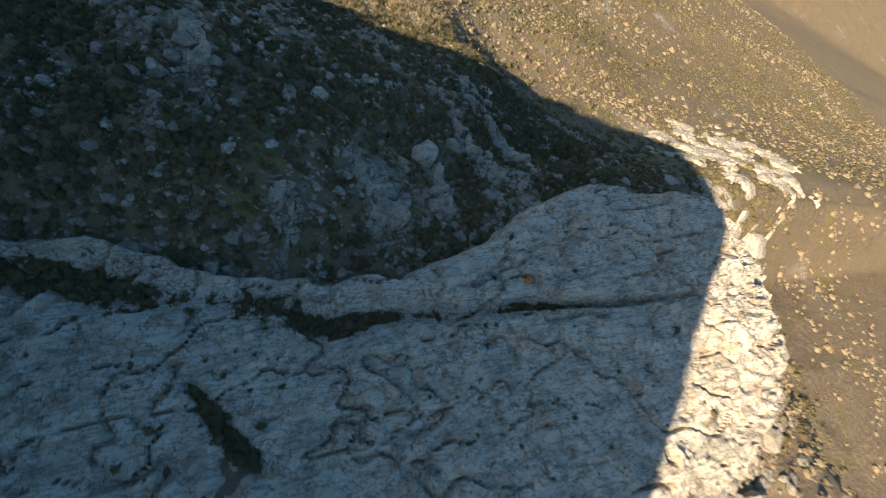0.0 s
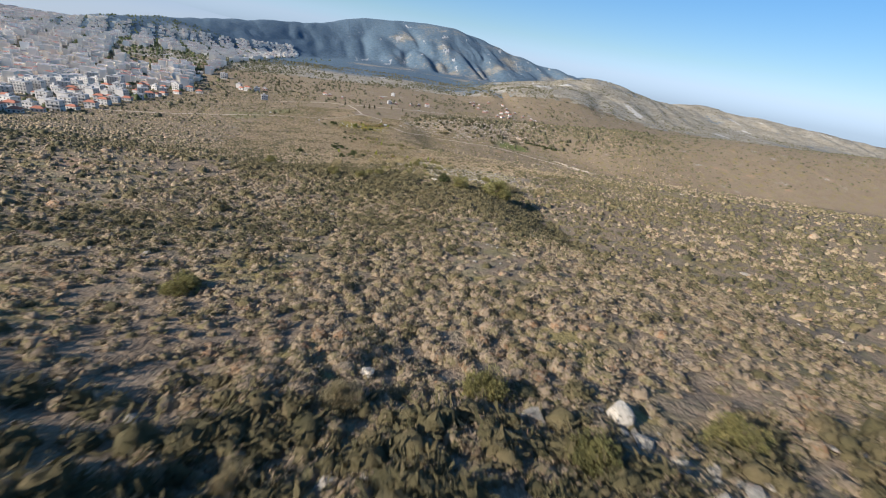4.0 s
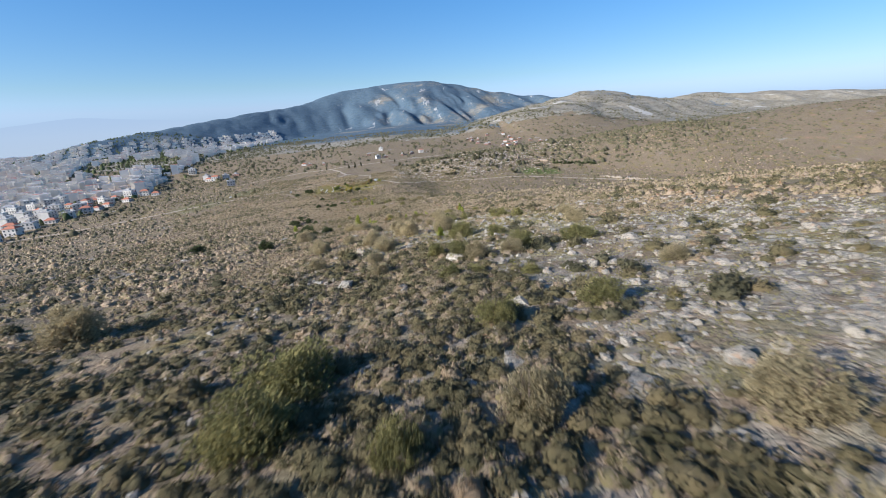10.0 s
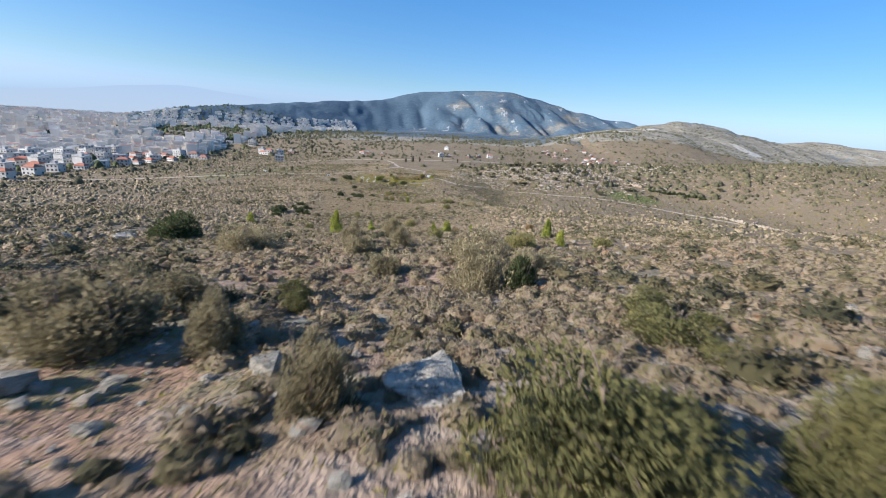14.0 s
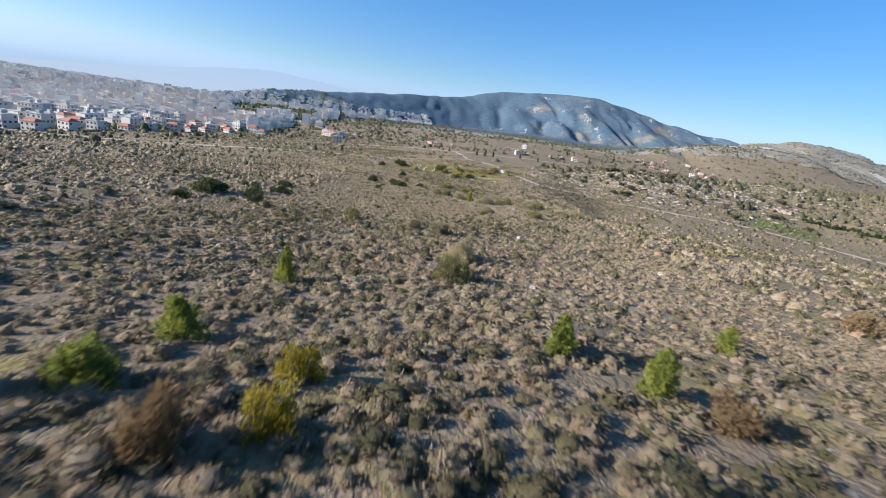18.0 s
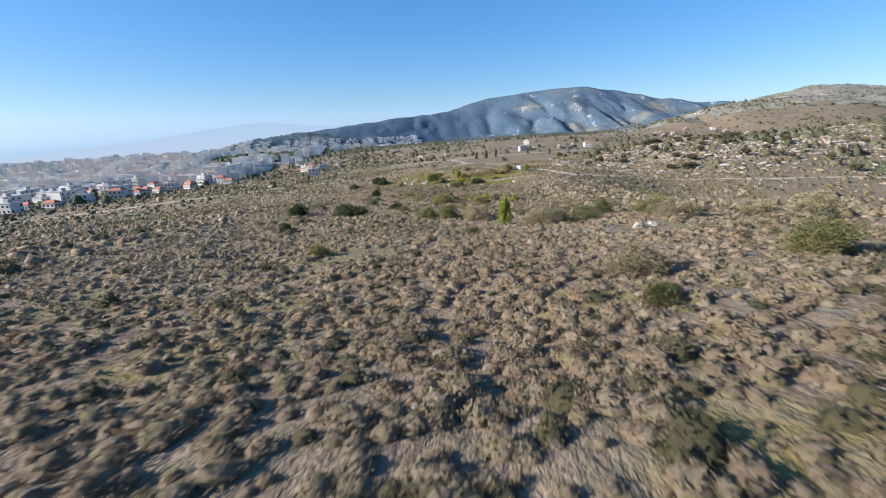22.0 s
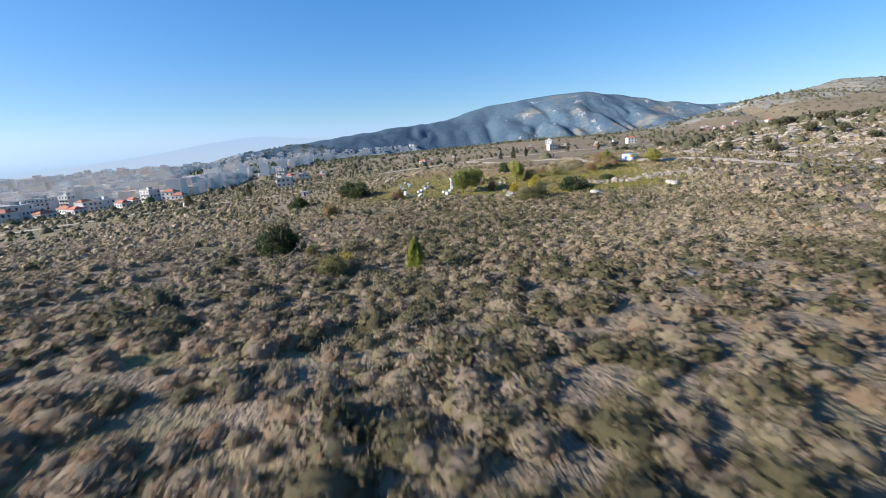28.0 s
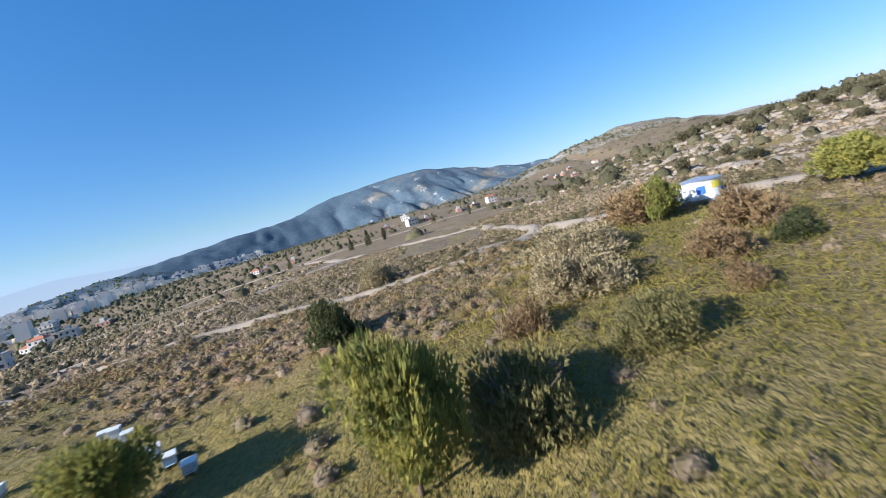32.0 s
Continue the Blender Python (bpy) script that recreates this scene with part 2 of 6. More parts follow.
def limestone(name, pale=1.0, warm=0.0, scale=1.0):
    """Weathered grey-white limestone: pale faces, grey weathering, dark pits, thin cracks, a little ochre."""
    m, t, b = material(name, 0.9, 0.25)
    p = coords(t)
    big = noise_tex(t, 0.55 * scale, 5, 0.65, p, 0.6)
    col = ramp(t, big, [(0.28, (0.15 * pale, 0.145 * pale, 0.135 * pale)), (0.45, (0.40 * pale, 0.38 * pale, 0.35 * pale)), (0.62, (0.55 * pale, 0.52 * pale, 0.48 * pale))])
    fine = noise_tex(t, 9.0 * scale, 6, 0.75, p)
    col = mix(t, 0.48, col, ramp(t, fine, [(0.3, (0.12, 0.12, 0.115)), (0.7, (0.68, 0.65, 0.60))]))
    ochre = mask(t, noise_tex(t, 0.8 * scale, 4, 0.6, p, 1.0), 0.62 - warm, 0.74 - warm)
    col = mix(t, math_node(t, "MULTIPLY", ochre, 0.55), col, (0.42, 0.27, 0.17))
    pits = mask(t, noise_tex(t, 2.6 * scale, 4, 0.7, p), 0.62, 0.67)
    col = mix(t, math_node(t, "MULTIPLY", pits, 0.8), col, (0.07, 0.07, 0.055))
    stain = mask(t, noise_tex(t, 0.9 * scale, 6, 0.75, p, 0.8), 0.56, 0.66)
    col = mix(t, math_node(t, "MULTIPLY", stain, 0.7), col, (0.15, 0.145, 0.125))
    strata = t.nodes.new("ShaderNodeMapping")
    strata.inputs["Scale"].default_value = (0.22, 1.5, 1.0)
    strata.inputs["Rotation"].default_value = (0.0, 0.0, -0.25)
    t.links.new(p, strata.inputs["Vector"])
    seam = noise_tex(t, 1.1 * scale, 5, 0.7, strata.outputs[0], 0.7)
    seam = math_node(t, "MULTIPLY", mask(t, seam, 0.47, 0.50), math_node(t, "SUBTRACT", 1.0, mask(t, seam, 0.50, 0.53)))
    col = mix(t, math_node(t, "MULTIPLY", seam, 0.75), col, (0.09, 0.085, 0.07))
    v = add(t, "ShaderNodeTexVoronoi", Scale=0.22 * scale)
    v.feature = "DISTANCE_TO_EDGE"
    warp = t.nodes.new("ShaderNodeVectorMath")
    warp.operation = "MULTIPLY_ADD"
    wn_ = add(t, "ShaderNodeTexNoise", Scale=1.1 * scale, Detail=4.0)
    t.links.new(p, wn_.inputs["Vector"])
    t.links.new(wn_.outputs["Color"], warp.inputs[0])
    warp.inputs[1].default_value = (3.2, 3.2, 3.2)
    t.links.new(p, warp.inputs[2])
    t.links.new(warp.outputs[0], v.inputs["Vector"])
    crack = math_node(t, "SUBTRACT", 1.0, mask(t, v.outputs["Distance"], 0.0, 0.010))
    col = mix(t, math_node(t, "MULTIPLY", crack, 0.6), col, (0.06, 0.06, 0.05))
    col = mix(t, 1.0, col, (1.0, 0.93, 0.80), "MULTIPLY")
    t.links.new(col, b.inputs["Base Color"])
    h = math_node(t, "ADD", math_node(t, "MULTIPLY", fine, 0.5), noise_tex(t, 3.0 * scale, 6, 0.7, p))
    h = math_node(t, "SUBTRACT", h, math_node(t, "MULTIPLY", crack, 0.5))
    bump(t, b, h, 0.9, 0.12)
    return m


def plain(name, colour, rough=0.7, spread_=0.12, scale=6.0, metal=0.0, spec=0.3):
    """Paint, wood, plaster or tin: one colour with stains and grain."""
    m, t, b = material(name, rough, spec, metal)
    p = coords(t)
    a = noise_tex(t, scale, 5, 0.7, p)
    c = tuple(v * (1 - spread_ * 2.2) for v in colour)
    d = tuple(min(1.0, v * (1 + spread_)) for v in colour)
    col = ramp(t, a, [(0.3, c), (0.55, colour), (0.75, d)])
    t.links.new(col, b.inputs["Base Color"])
    bump(t, b, noise_tex(t, scale * 4, 4, 0.6, p), 0.25, 0.01)
    return m


M_ROCK = limestone("limestone", 1.4, 0.10, 0.8)
M_BOULDER = limestone("white_limestone", 1.25, 0.02, 1.8)
M_RUBBLE = limestone("rubble", 0.66, 0.10, 3.0)
M_STONE = limestone("field_stone", 0.74, 0.07, 3.0)
M_LEDGE = limestone("ledge", 1.0, 0.05, 1.6)
M_BANK = limestone("bank_stone", 0.72, 0.14, 3.0)
M_SCRUB = leafy("scrub", [(0.15, (0.186, 0.129, 0.070)), (0.30, (0.309, 0.217, 0.126)), (0.40, (0.377, 0.293, 0.191)), (0.47, (0.240, 0.201, 0.090)), (0.53, (0.338, 0.256, 0.173)), (0.60, (0.412, 0.322, 0.212)), (0.68, (0.338, 0.201, 0.105)), (0.78, (0.358, 0.284, 0.201)), (0.9, (0.260, 0.219, 0.101))], 1.2, through=0.14)
M_GREEN = leafy("green_scrub", [(0.2, (0.078, 0.072, 0.032)), (0.42, (0.138, 0.118, 0.058)), (0.58, (0.200, 0.160, 0.080)), (0.8, (0.225, 0.170, 0.095))], 0.8, through=0.14)
M_GREY_LEAF = leafy("grey_green_leaf", [(0.2, (0.188, 0.158, 0.088)), (0.45, (0.377, 0.314, 0.175)), (0.65, (0.566, 0.462, 0.263)), (0.85, (0.752, 0.610, 0.368))], 1.2)
M_GREEN_LEAF = leafy("olive_green_leaf", [(0.2, (0.10, 0.098, 0.040)), (0.45, (0.235, 0.220, 0.085)), (0.65, (0.39, 0.33, 0.125)), (0.85, (0.56, 0.45, 0.19))], 1.2)
M_DARK_LEAF = leafy("dark_green_leaf", [(0.2, (0.039, 0.047, 0.018)), (0.45, (0.084, 0.100, 0.041)), (0.65, (0.136, 0.146, 0.057)), (0.85, (0.192, 0.194, 0.077))], 1.0)
M_PINE_LEAF = leafy("pine_needles", [(0.2, (0.137, 0.161, 0.033)), (0.45, (0.311, 0.341, 0.064)), (0.65, (0.525, 0.510, 0.090)), (0.85, (0.700, 0.624, 0.146))], 1.4, 0.6, 0.3)
M_BIGPINE_LEAF = leafy("stone_pine_needles", [(0.2, (0.094, 0.112, 0.035)), (0.45, (0.267, 0.282, 0.074)), (0.65, (0.479, 0.426, 0.100)), (0.85, (0.692, 0.560, 0.148))], 1.4, 0.6, 0.25)
M_OLIVE_LEAF = leafy("grey_olive_leaf", [(0.2, (0.062, 0.060, 0.032)), (0.45, (0.118, 0.108, 0.058)), (0.65, (0.175, 0.155, 0.088)), (0.85, (0.235, 0.205, 0.125))], 0.4)
M_YELLOW_LEAF = leafy("yellow_leaf", [(0.2, (0.250, 0.206, 0.026)), (0.5, (0.526, 0.414, 0.039)), (0.8, (0.689, 0.562, 0.079))], 1.4)
M_RUSSET = leafy("russet_growth", [(0.2, (0.190, 0.120, 0.058)), (0.4, (0.340, 0.215, 0.110)), (0.55, (0.300, 0.240, 0.090)), (0.7, (0.390, 0.255, 0.150)), (0.85, (0.250, 0.220, 0.085))], 0.9, through=0.14)
M_RUST_LEAF = leafy("rust_leaf", [(0.2, (0.184, 0.112, 0.055)), (0.5, (0.347, 0.236, 0.117)), (0.8, (0.455, 0.355, 0.180))], 1.4)
M_GRASS = leafy("short_grass", [(0.2, (0.159, 0.153, 0.034)), (0.5, (0.299, 0.263, 0.058)), (0.8, (0.493, 0.373, 0.105))], 0.5)
M_BARK = plain("bark", (0.16, 0.115, 0.08), 0.9, 0.25, 9.0)
M_TWIG = plain("twig", (0.20, 0.15, 0.115), 0.9, 0.2, 9.0)
M_DEAD = plain("bleached_wood", (0.34, 0.30, 0.26), 0.85, 0.15, 12.0)
M_DIRT = plain("dirt_track", (0.36, 0.295, 0.215), 0.95, 0.12, 0.4)
M_REDDIRT = plain("red_earth_path", (0.34, 0.23, 0.16), 0.95, 0.15, 1.5)

# ---- the lie of the land ----
def lattice(ix, iy, seed):
    h = (ix.astype(np.int64) * 374761393 + iy.astype(np.int64) * 668265263 + seed * 982451653) & 0x7FFFFFFF
    h = ((h ^ (h >> 13)) * 1274126177) & 0x7FFFFFFF
    return ((h ^ (h >> 16)) & 0xFFFF) / 65535.0


def vnoise(x, y, size, seed=0, octaves=3, keep=0.5):
    """Smooth noise from -1 to 1 with features of the given size in metres."""
    out, amp, total = 0.0, 1.0, 0.0
    for k in range(octaves):
        u, v = x / size * 2**k + 17.3 * k, y / size * 2**k - 9.1 * k
        iu, iv = np.floor(u), np.floor(v)
        fu, fv = u - iu, v - iv
        fu, fv = fu * fu * (3 - 2 * fu), fv * fv * (3 - 2 * fv)
        a, b = lattice(iu, iv, seed + k), lattice(iu + 1, iv, seed + k)
        c, d = lattice(iu, iv + 1, seed + k), lattice(iu + 1, iv + 1, seed + k)
        out = out + amp * ((a * (1 - fu) + b * fu) * (1 - fv) + (c * (1 - fu) + d * fu) * fv)
        total, amp = total + amp, amp * keep
    return out / total * 2 - 1


def smooth(v, lo, hi):
    s = np.clip((v - lo) / (hi - lo), 0, 1)
    return s * s * (3 - 2 * s)


def curve(v, knots):
    """A smooth line through a few (place, height) knots: a monotone cubic."""
    kx, ky = np.array(knots, float).T
    d = np.diff(ky) / np.diff(kx)
    m = np.r_[d[0], np.where(d[1:] * d[:-1] > 0, 2 * d[1:] * d[:-1] / (d[1:] + d[:-1] + 1e-12 * np.sign(d[1:] + d[:-1] + 1e-30)), 0), d[-1]]
    v = np.clip(v, kx[0], kx[-1])
    i = np.clip(np.searchsorted(kx, v) - 1, 0, len(kx) - 2)
    w = kx[i + 1] - kx[i]
    s = (v - kx[i]) / w
    return ((1 + 2 * s) * (1 - s) ** 2 * ky[i] + s * (1 - s) ** 2 * w * m[i] + s * s * (3 - 2 * s) * ky[i + 1] + s * s * (s - 1) * w * m[i + 1])


def ridge(x, y, crest, steep):
    """Height of a ridge whose crest runs through (x, y, z) points and whose sides fall at the given slope."""
    best = np.full(np.shape(x), -1e4)
    for (ax, ay, az), (bx, by, bz) in zip(crest, crest[1:]):
        ux, uy = bx - ax, by - ay
        s = np.clip(((x - ax) * ux + (y - ay) * uy) / (ux * ux + uy * uy), 0, 1)
        d = np.hypot(x - ax - s * ux, y - ay - s * uy)
        best = np.maximum(best, az + s * (bz - az) - steep * (np.sqrt(d * d + 90.0**2 * (steep < 1)) - 90.0 * (steep < 1)))
    return best


def soft_max(a, b, k):
    return np.maximum(a, b) + np.log1p(np.exp(-np.abs(a - b) / k)) * k


SLOPE = [(-3000, -40), (-300, -38), (-40, -31.5), (10, -31.5), (34, -31.0), (43, -33.9), (52, -38.6), (74, -46.8), (92, -50.6), (128, -58.5), (158, -62.0),
         (187, -69.9), (225, -76.5), (270, -84.8), (300, -90.2), (328, -96.5), (360, -102.9), (390, -106.8), (436, -111.4), (478, -115.4),
         (528, -120.2), (548, -121.2), (564, -120.2), (573, -119.2), (590, -118.4), (640, -118.8), (720, -120.5), (860, -120), (960, -116.5), (1070, -111), (1300, -110), (1700, -107), (2400, -105), (6000, -150)]
CAST_CREST = [(-58, -42, -6), (-58, -38, 12), (-58, -35, 24), (-58, -29, 31), (-58, -15, 30), (-58, -3, 20), (-58, 22, 2.2), (-58, 44, -15.5), (-60, 58, -34)]
PEAK = [(-240, 3688, 158), (0, 3710, 188), (194, 3694, 199), (366, 3600, 196), (533, 3610, 168), (844, 3446, 98), (1095, 3265, 52), (1500, 3100, 25)]
LONG_RIDGE = [(-240, 3688, 150), (-487, 3467, 88), (-728, 2944, 30), (-889, 2574, -6), (-1016, 2298, -46), (-1120, 2125, -74), (-1230, 2000, -112)]
SIDE_HILL = [(380, 1780, -83), (560, 1750, -53), (778, 1763, -25), (963, 1786, -41), (1250, 1956, -50), (1427, 2060, -31), (1677, 1852, -42), (2300, 1500, -88)]
SPUR = [(778, 1763, -10), (560, 1480, -45), (420, 1240, -58), (350, 1130, -104)]
RIGHT_HILL = [(84, 690, -116), (121, 704, -111), (180, 722, -109.5), (262, 735, -103), (400, 705, -90), (580, 690, -78), (850, 640, -62), (1400, 560, -42)]


def far_land(x, y):
    """The hills and the mountain over the valley."""
    h = ridge(x, y, PEAK, 0.34)
    h = soft_max(h, ridge(x, y, LONG_RIDGE, 0.40) - 8, 14)
    wear = vnoise(x, y, 420, 11, 4, 0.55)
    gully = np.abs(vnoise(x + 0.2 * y, y * 0.3, 170, 21, 3, 0.5))
    h = h + (wear * 22 - (1 - gully) ** 3 * 52) * (0.3 + 0.7 * smooth(x, -420, 0)) * smooth(y, 2000, 2700) * smooth(-h, -230, 40)
    s = soft_max(ridge(x, y, SIDE_HILL, 0.30), ridge(x, y, SPUR, 0.26), 10)
    s = s + vnoise(x, y, 190, 31, 4, 0.55) * 9 - (1 - np.abs(vnoise(x, y * 0.5, 110, 41, 2))) ** 4 * 10
    return soft_max(h, s, 6)


def land(x, y, detail=True):
    x, y = np.broadcast_arrays(np.asarray(x, float), np.asarray(y, float))
    z = curve(y, SLOPE)
    dx = x - 22
    # the slope leans: higher on the right half way down, falling to the plain on the left
    lean = 0.03 + 0.055 * smooth(y, 180, 250) * (1 - smooth(y, 300, 370))
    low = smooth(y, 420, 520)
    z = z + np.where(dx > 0, 55 * np.tanh(dx / 55) * lean * (1 - low) - low * (6.5 * smooth(x, 22, 75) + 2.5 * smooth(x, 130, 200)) * (1 - smooth(y, 690, 760)), 45 * np.tanh(dx / 45) * (lean + 0.03) * (1 - 0.85 * low * (1 - 0.65 * smooth(y, 545, 575))))
    left = np.maximum(-dx - 60, 0)
    z = z - 0.085 * left * smooth(y, 100, 500) * (1 - 0.5 * smooth(y, 850, 1300)) * np.exp(-left / 1400)
    plain = -141 + 17 * smooth(y, 780, 1350) * (1 - smooth(-x, 600, 1500)) - 0.012 * np.maximum(np.hypot(x, y) - 1400, 0)
    z = np.where(x < -60, z + (np.minimum(z, plain) - z) * smooth(-x - 0.0 * y, 200, 520) * smooth(y, 450, 700), z)
    # the rocky knoll under the start: a slab rising to the right, a drop beyond it
    near = 1 - smooth(y, 13, 28)
    slab = np.clip(x - 22, -45, 24) * 0.22 - smooth(x, 48, 100) * 24
    z = z + slab * near * smooth(y, -130, -30)
    z = z - smooth(x, 36, 66) * (1 - smooth(x, 80, 150)) * 9 * smooth(y, 20, 45) * (1 - smooth(y, 60, 130))
    z = z - smooth(x, 90, 140) * 7 * (1 - smooth(y, 100, 200)) * smooth(y, -20, 45)
    z = z - 4.6 * smooth(x, 33, 52) * (1 - smooth(x, 90, 150)) * smooth(y, 92, 120) * (1 - smooth(y, 145, 185))
    z = z - 4.5 * smooth(x, 23, 40) * (1 - smooth(x, 45, 60)) * smooth(y, 24, 31) * (1 - smooth(y, 34, 50))
    z = z + 2.2 * (1 - smooth(x, 6, 18)) * smooth(x, -12, -2) * smooth(y, 16, 24) * (1 - smooth(y, 62, 90))
    cast = ridge(x, y, CAST_CREST, 1.5) + vnoise(x, y, 8, 55, 3) * 1.5
    z = np.maximum(z, cast)
    z = soft_max(z, ridge(x, y, RIGHT_HILL, 0.32) + vnoise(x, y, 110, 51, 3) * 2.0, 1.5)
    far = far_land(x, y)
    z = soft_max(z, far, 8)
    if detail:
        near = 1 - smooth(np.hypot(dx * 1.5, np.maximum(np.abs(y - 300) - 320, 0)), 90, 300)
        z = z + near * (vnoise(x, y, 9, 61, 3) * 0.55 + vnoise(x, y, 2.2, 71, 2) * 0.12)
        rock = 1 - smooth(y, 60, 90)
        z = z + near * rock * (vnoise(x, y, 5, 81, 4, 0.6) * 0.9)
    return z


def spread(lo, hi, step, end_lo, end_hi, grow):
    mid = list(np.arange(lo, hi + step, step))
    a, s = mid[-1], step
    while a < end_hi:
        s *= grow
        a += s
        mid.append(a)
    a, s, low = mid[0], step, []
    while a > end_lo:
        s *= grow
        a -= s
        low.append(a)
    return np.array(low[::-1] + mid)


def grid_mesh(name, xs, ys, zfun, mat, smoothed=True):
    gx, gy = np.meshgrid(xs, ys)
    gz = zfun(gx, gy)
    nx, ny = len(xs), len(ys)
    v = np.stack([gx, gy, gz], -1).reshape(-1, 3)
    i = (np.arange(ny - 1)[:, None] * nx + np.arange(nx - 1)).ravel()
    quads = np.stack([i, i + 1, i + nx + 1, i + nx], 1)
    return raw_mesh(name, v, quads, mat, smoothed)


def raw_mesh(name, verts, faces, mat, smoothed=False):
    """A mesh from arrays: faces all of one size."""
    me = bpy.data.meshes.new(name)
    n = faces.shape[1]
    me.vertices.add(len(verts))
    me.vertices.foreach_set("co", np.ascontiguousarray(verts, np.float32).ravel())
    me.loops.add(faces.size)
    me.loops.foreach_set("vertex_index", np.ascontiguousarray(faces, np.int32).ravel())
    me.polygons.add(len(faces))
    me.polygons.foreach_set("loop_start", np.arange(0, faces.size, n, dtype=np.int32))
    me.polygons.foreach_set("use_smooth", np.full(len(faces), smoothed))
    me.update(calc_edges=True)
    me.materials.append(mat)
    return me


def in_mountain(x, y):
    return smooth(x, -1430, -1300) * (1 - smooth(x, 2100, 2250)) * smooth(y, 1180, 1300) * (1 - smooth(y, 3900, 4040))


sheet = grid_mesh("ground", spread(-48, 92, 1.0, -5200, 5200, 1.075), spread(-30, 600, 1.0, -2500, 5600, 1.06),
                  lambda x, y: land(x, y) - 30 * in_mountain(x, y), M_GROUND)
tagged(new("ground", sheet), "dry limestone hillside of soil, stones and litter", "hillside", kind="structure")
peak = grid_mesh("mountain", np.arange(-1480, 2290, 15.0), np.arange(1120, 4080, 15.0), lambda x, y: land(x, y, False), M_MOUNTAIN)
tagged(new("mountain", peak), "grey-green mountain and foothills with haze-blue painted in, and pale scree gullies", "mountain", kind="structure")


# ---- pale hills beyond the plain: a far backdrop, its haze painted in as a glow ----
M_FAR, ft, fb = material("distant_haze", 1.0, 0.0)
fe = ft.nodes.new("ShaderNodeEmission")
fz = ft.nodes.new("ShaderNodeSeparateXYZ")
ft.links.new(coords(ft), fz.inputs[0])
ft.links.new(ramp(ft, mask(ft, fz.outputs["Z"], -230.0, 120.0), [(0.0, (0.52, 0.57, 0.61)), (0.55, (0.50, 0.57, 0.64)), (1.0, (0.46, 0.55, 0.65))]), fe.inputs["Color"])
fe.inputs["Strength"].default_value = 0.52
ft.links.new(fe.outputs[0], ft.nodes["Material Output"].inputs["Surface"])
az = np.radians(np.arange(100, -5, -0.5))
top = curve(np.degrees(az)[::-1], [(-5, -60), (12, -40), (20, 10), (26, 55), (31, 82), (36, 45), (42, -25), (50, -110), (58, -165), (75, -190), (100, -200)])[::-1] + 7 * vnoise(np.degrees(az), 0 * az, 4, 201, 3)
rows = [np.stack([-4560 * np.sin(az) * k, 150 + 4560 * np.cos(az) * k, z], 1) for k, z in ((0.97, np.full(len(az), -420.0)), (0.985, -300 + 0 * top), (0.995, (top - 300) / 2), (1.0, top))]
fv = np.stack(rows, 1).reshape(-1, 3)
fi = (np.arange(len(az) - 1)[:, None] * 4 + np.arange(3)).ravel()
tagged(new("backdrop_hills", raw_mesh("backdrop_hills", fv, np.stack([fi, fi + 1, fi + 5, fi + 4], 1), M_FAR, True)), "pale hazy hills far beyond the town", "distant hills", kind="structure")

# ---- scrub: too much to count ----
rng = np.random.default_rng(7)


def line_of_flight(y):
    return curve(y, [(-20, 3), (12, 5), (37, 12), (74, 19), (126, 20), (174, 19), (213, 23), (263, 29), (290, 30), (323, 25), (357, 16), (390, 12), (433, 6), (470, -5), (498, -18), (529, -22), (564, -16), (640, -5)])


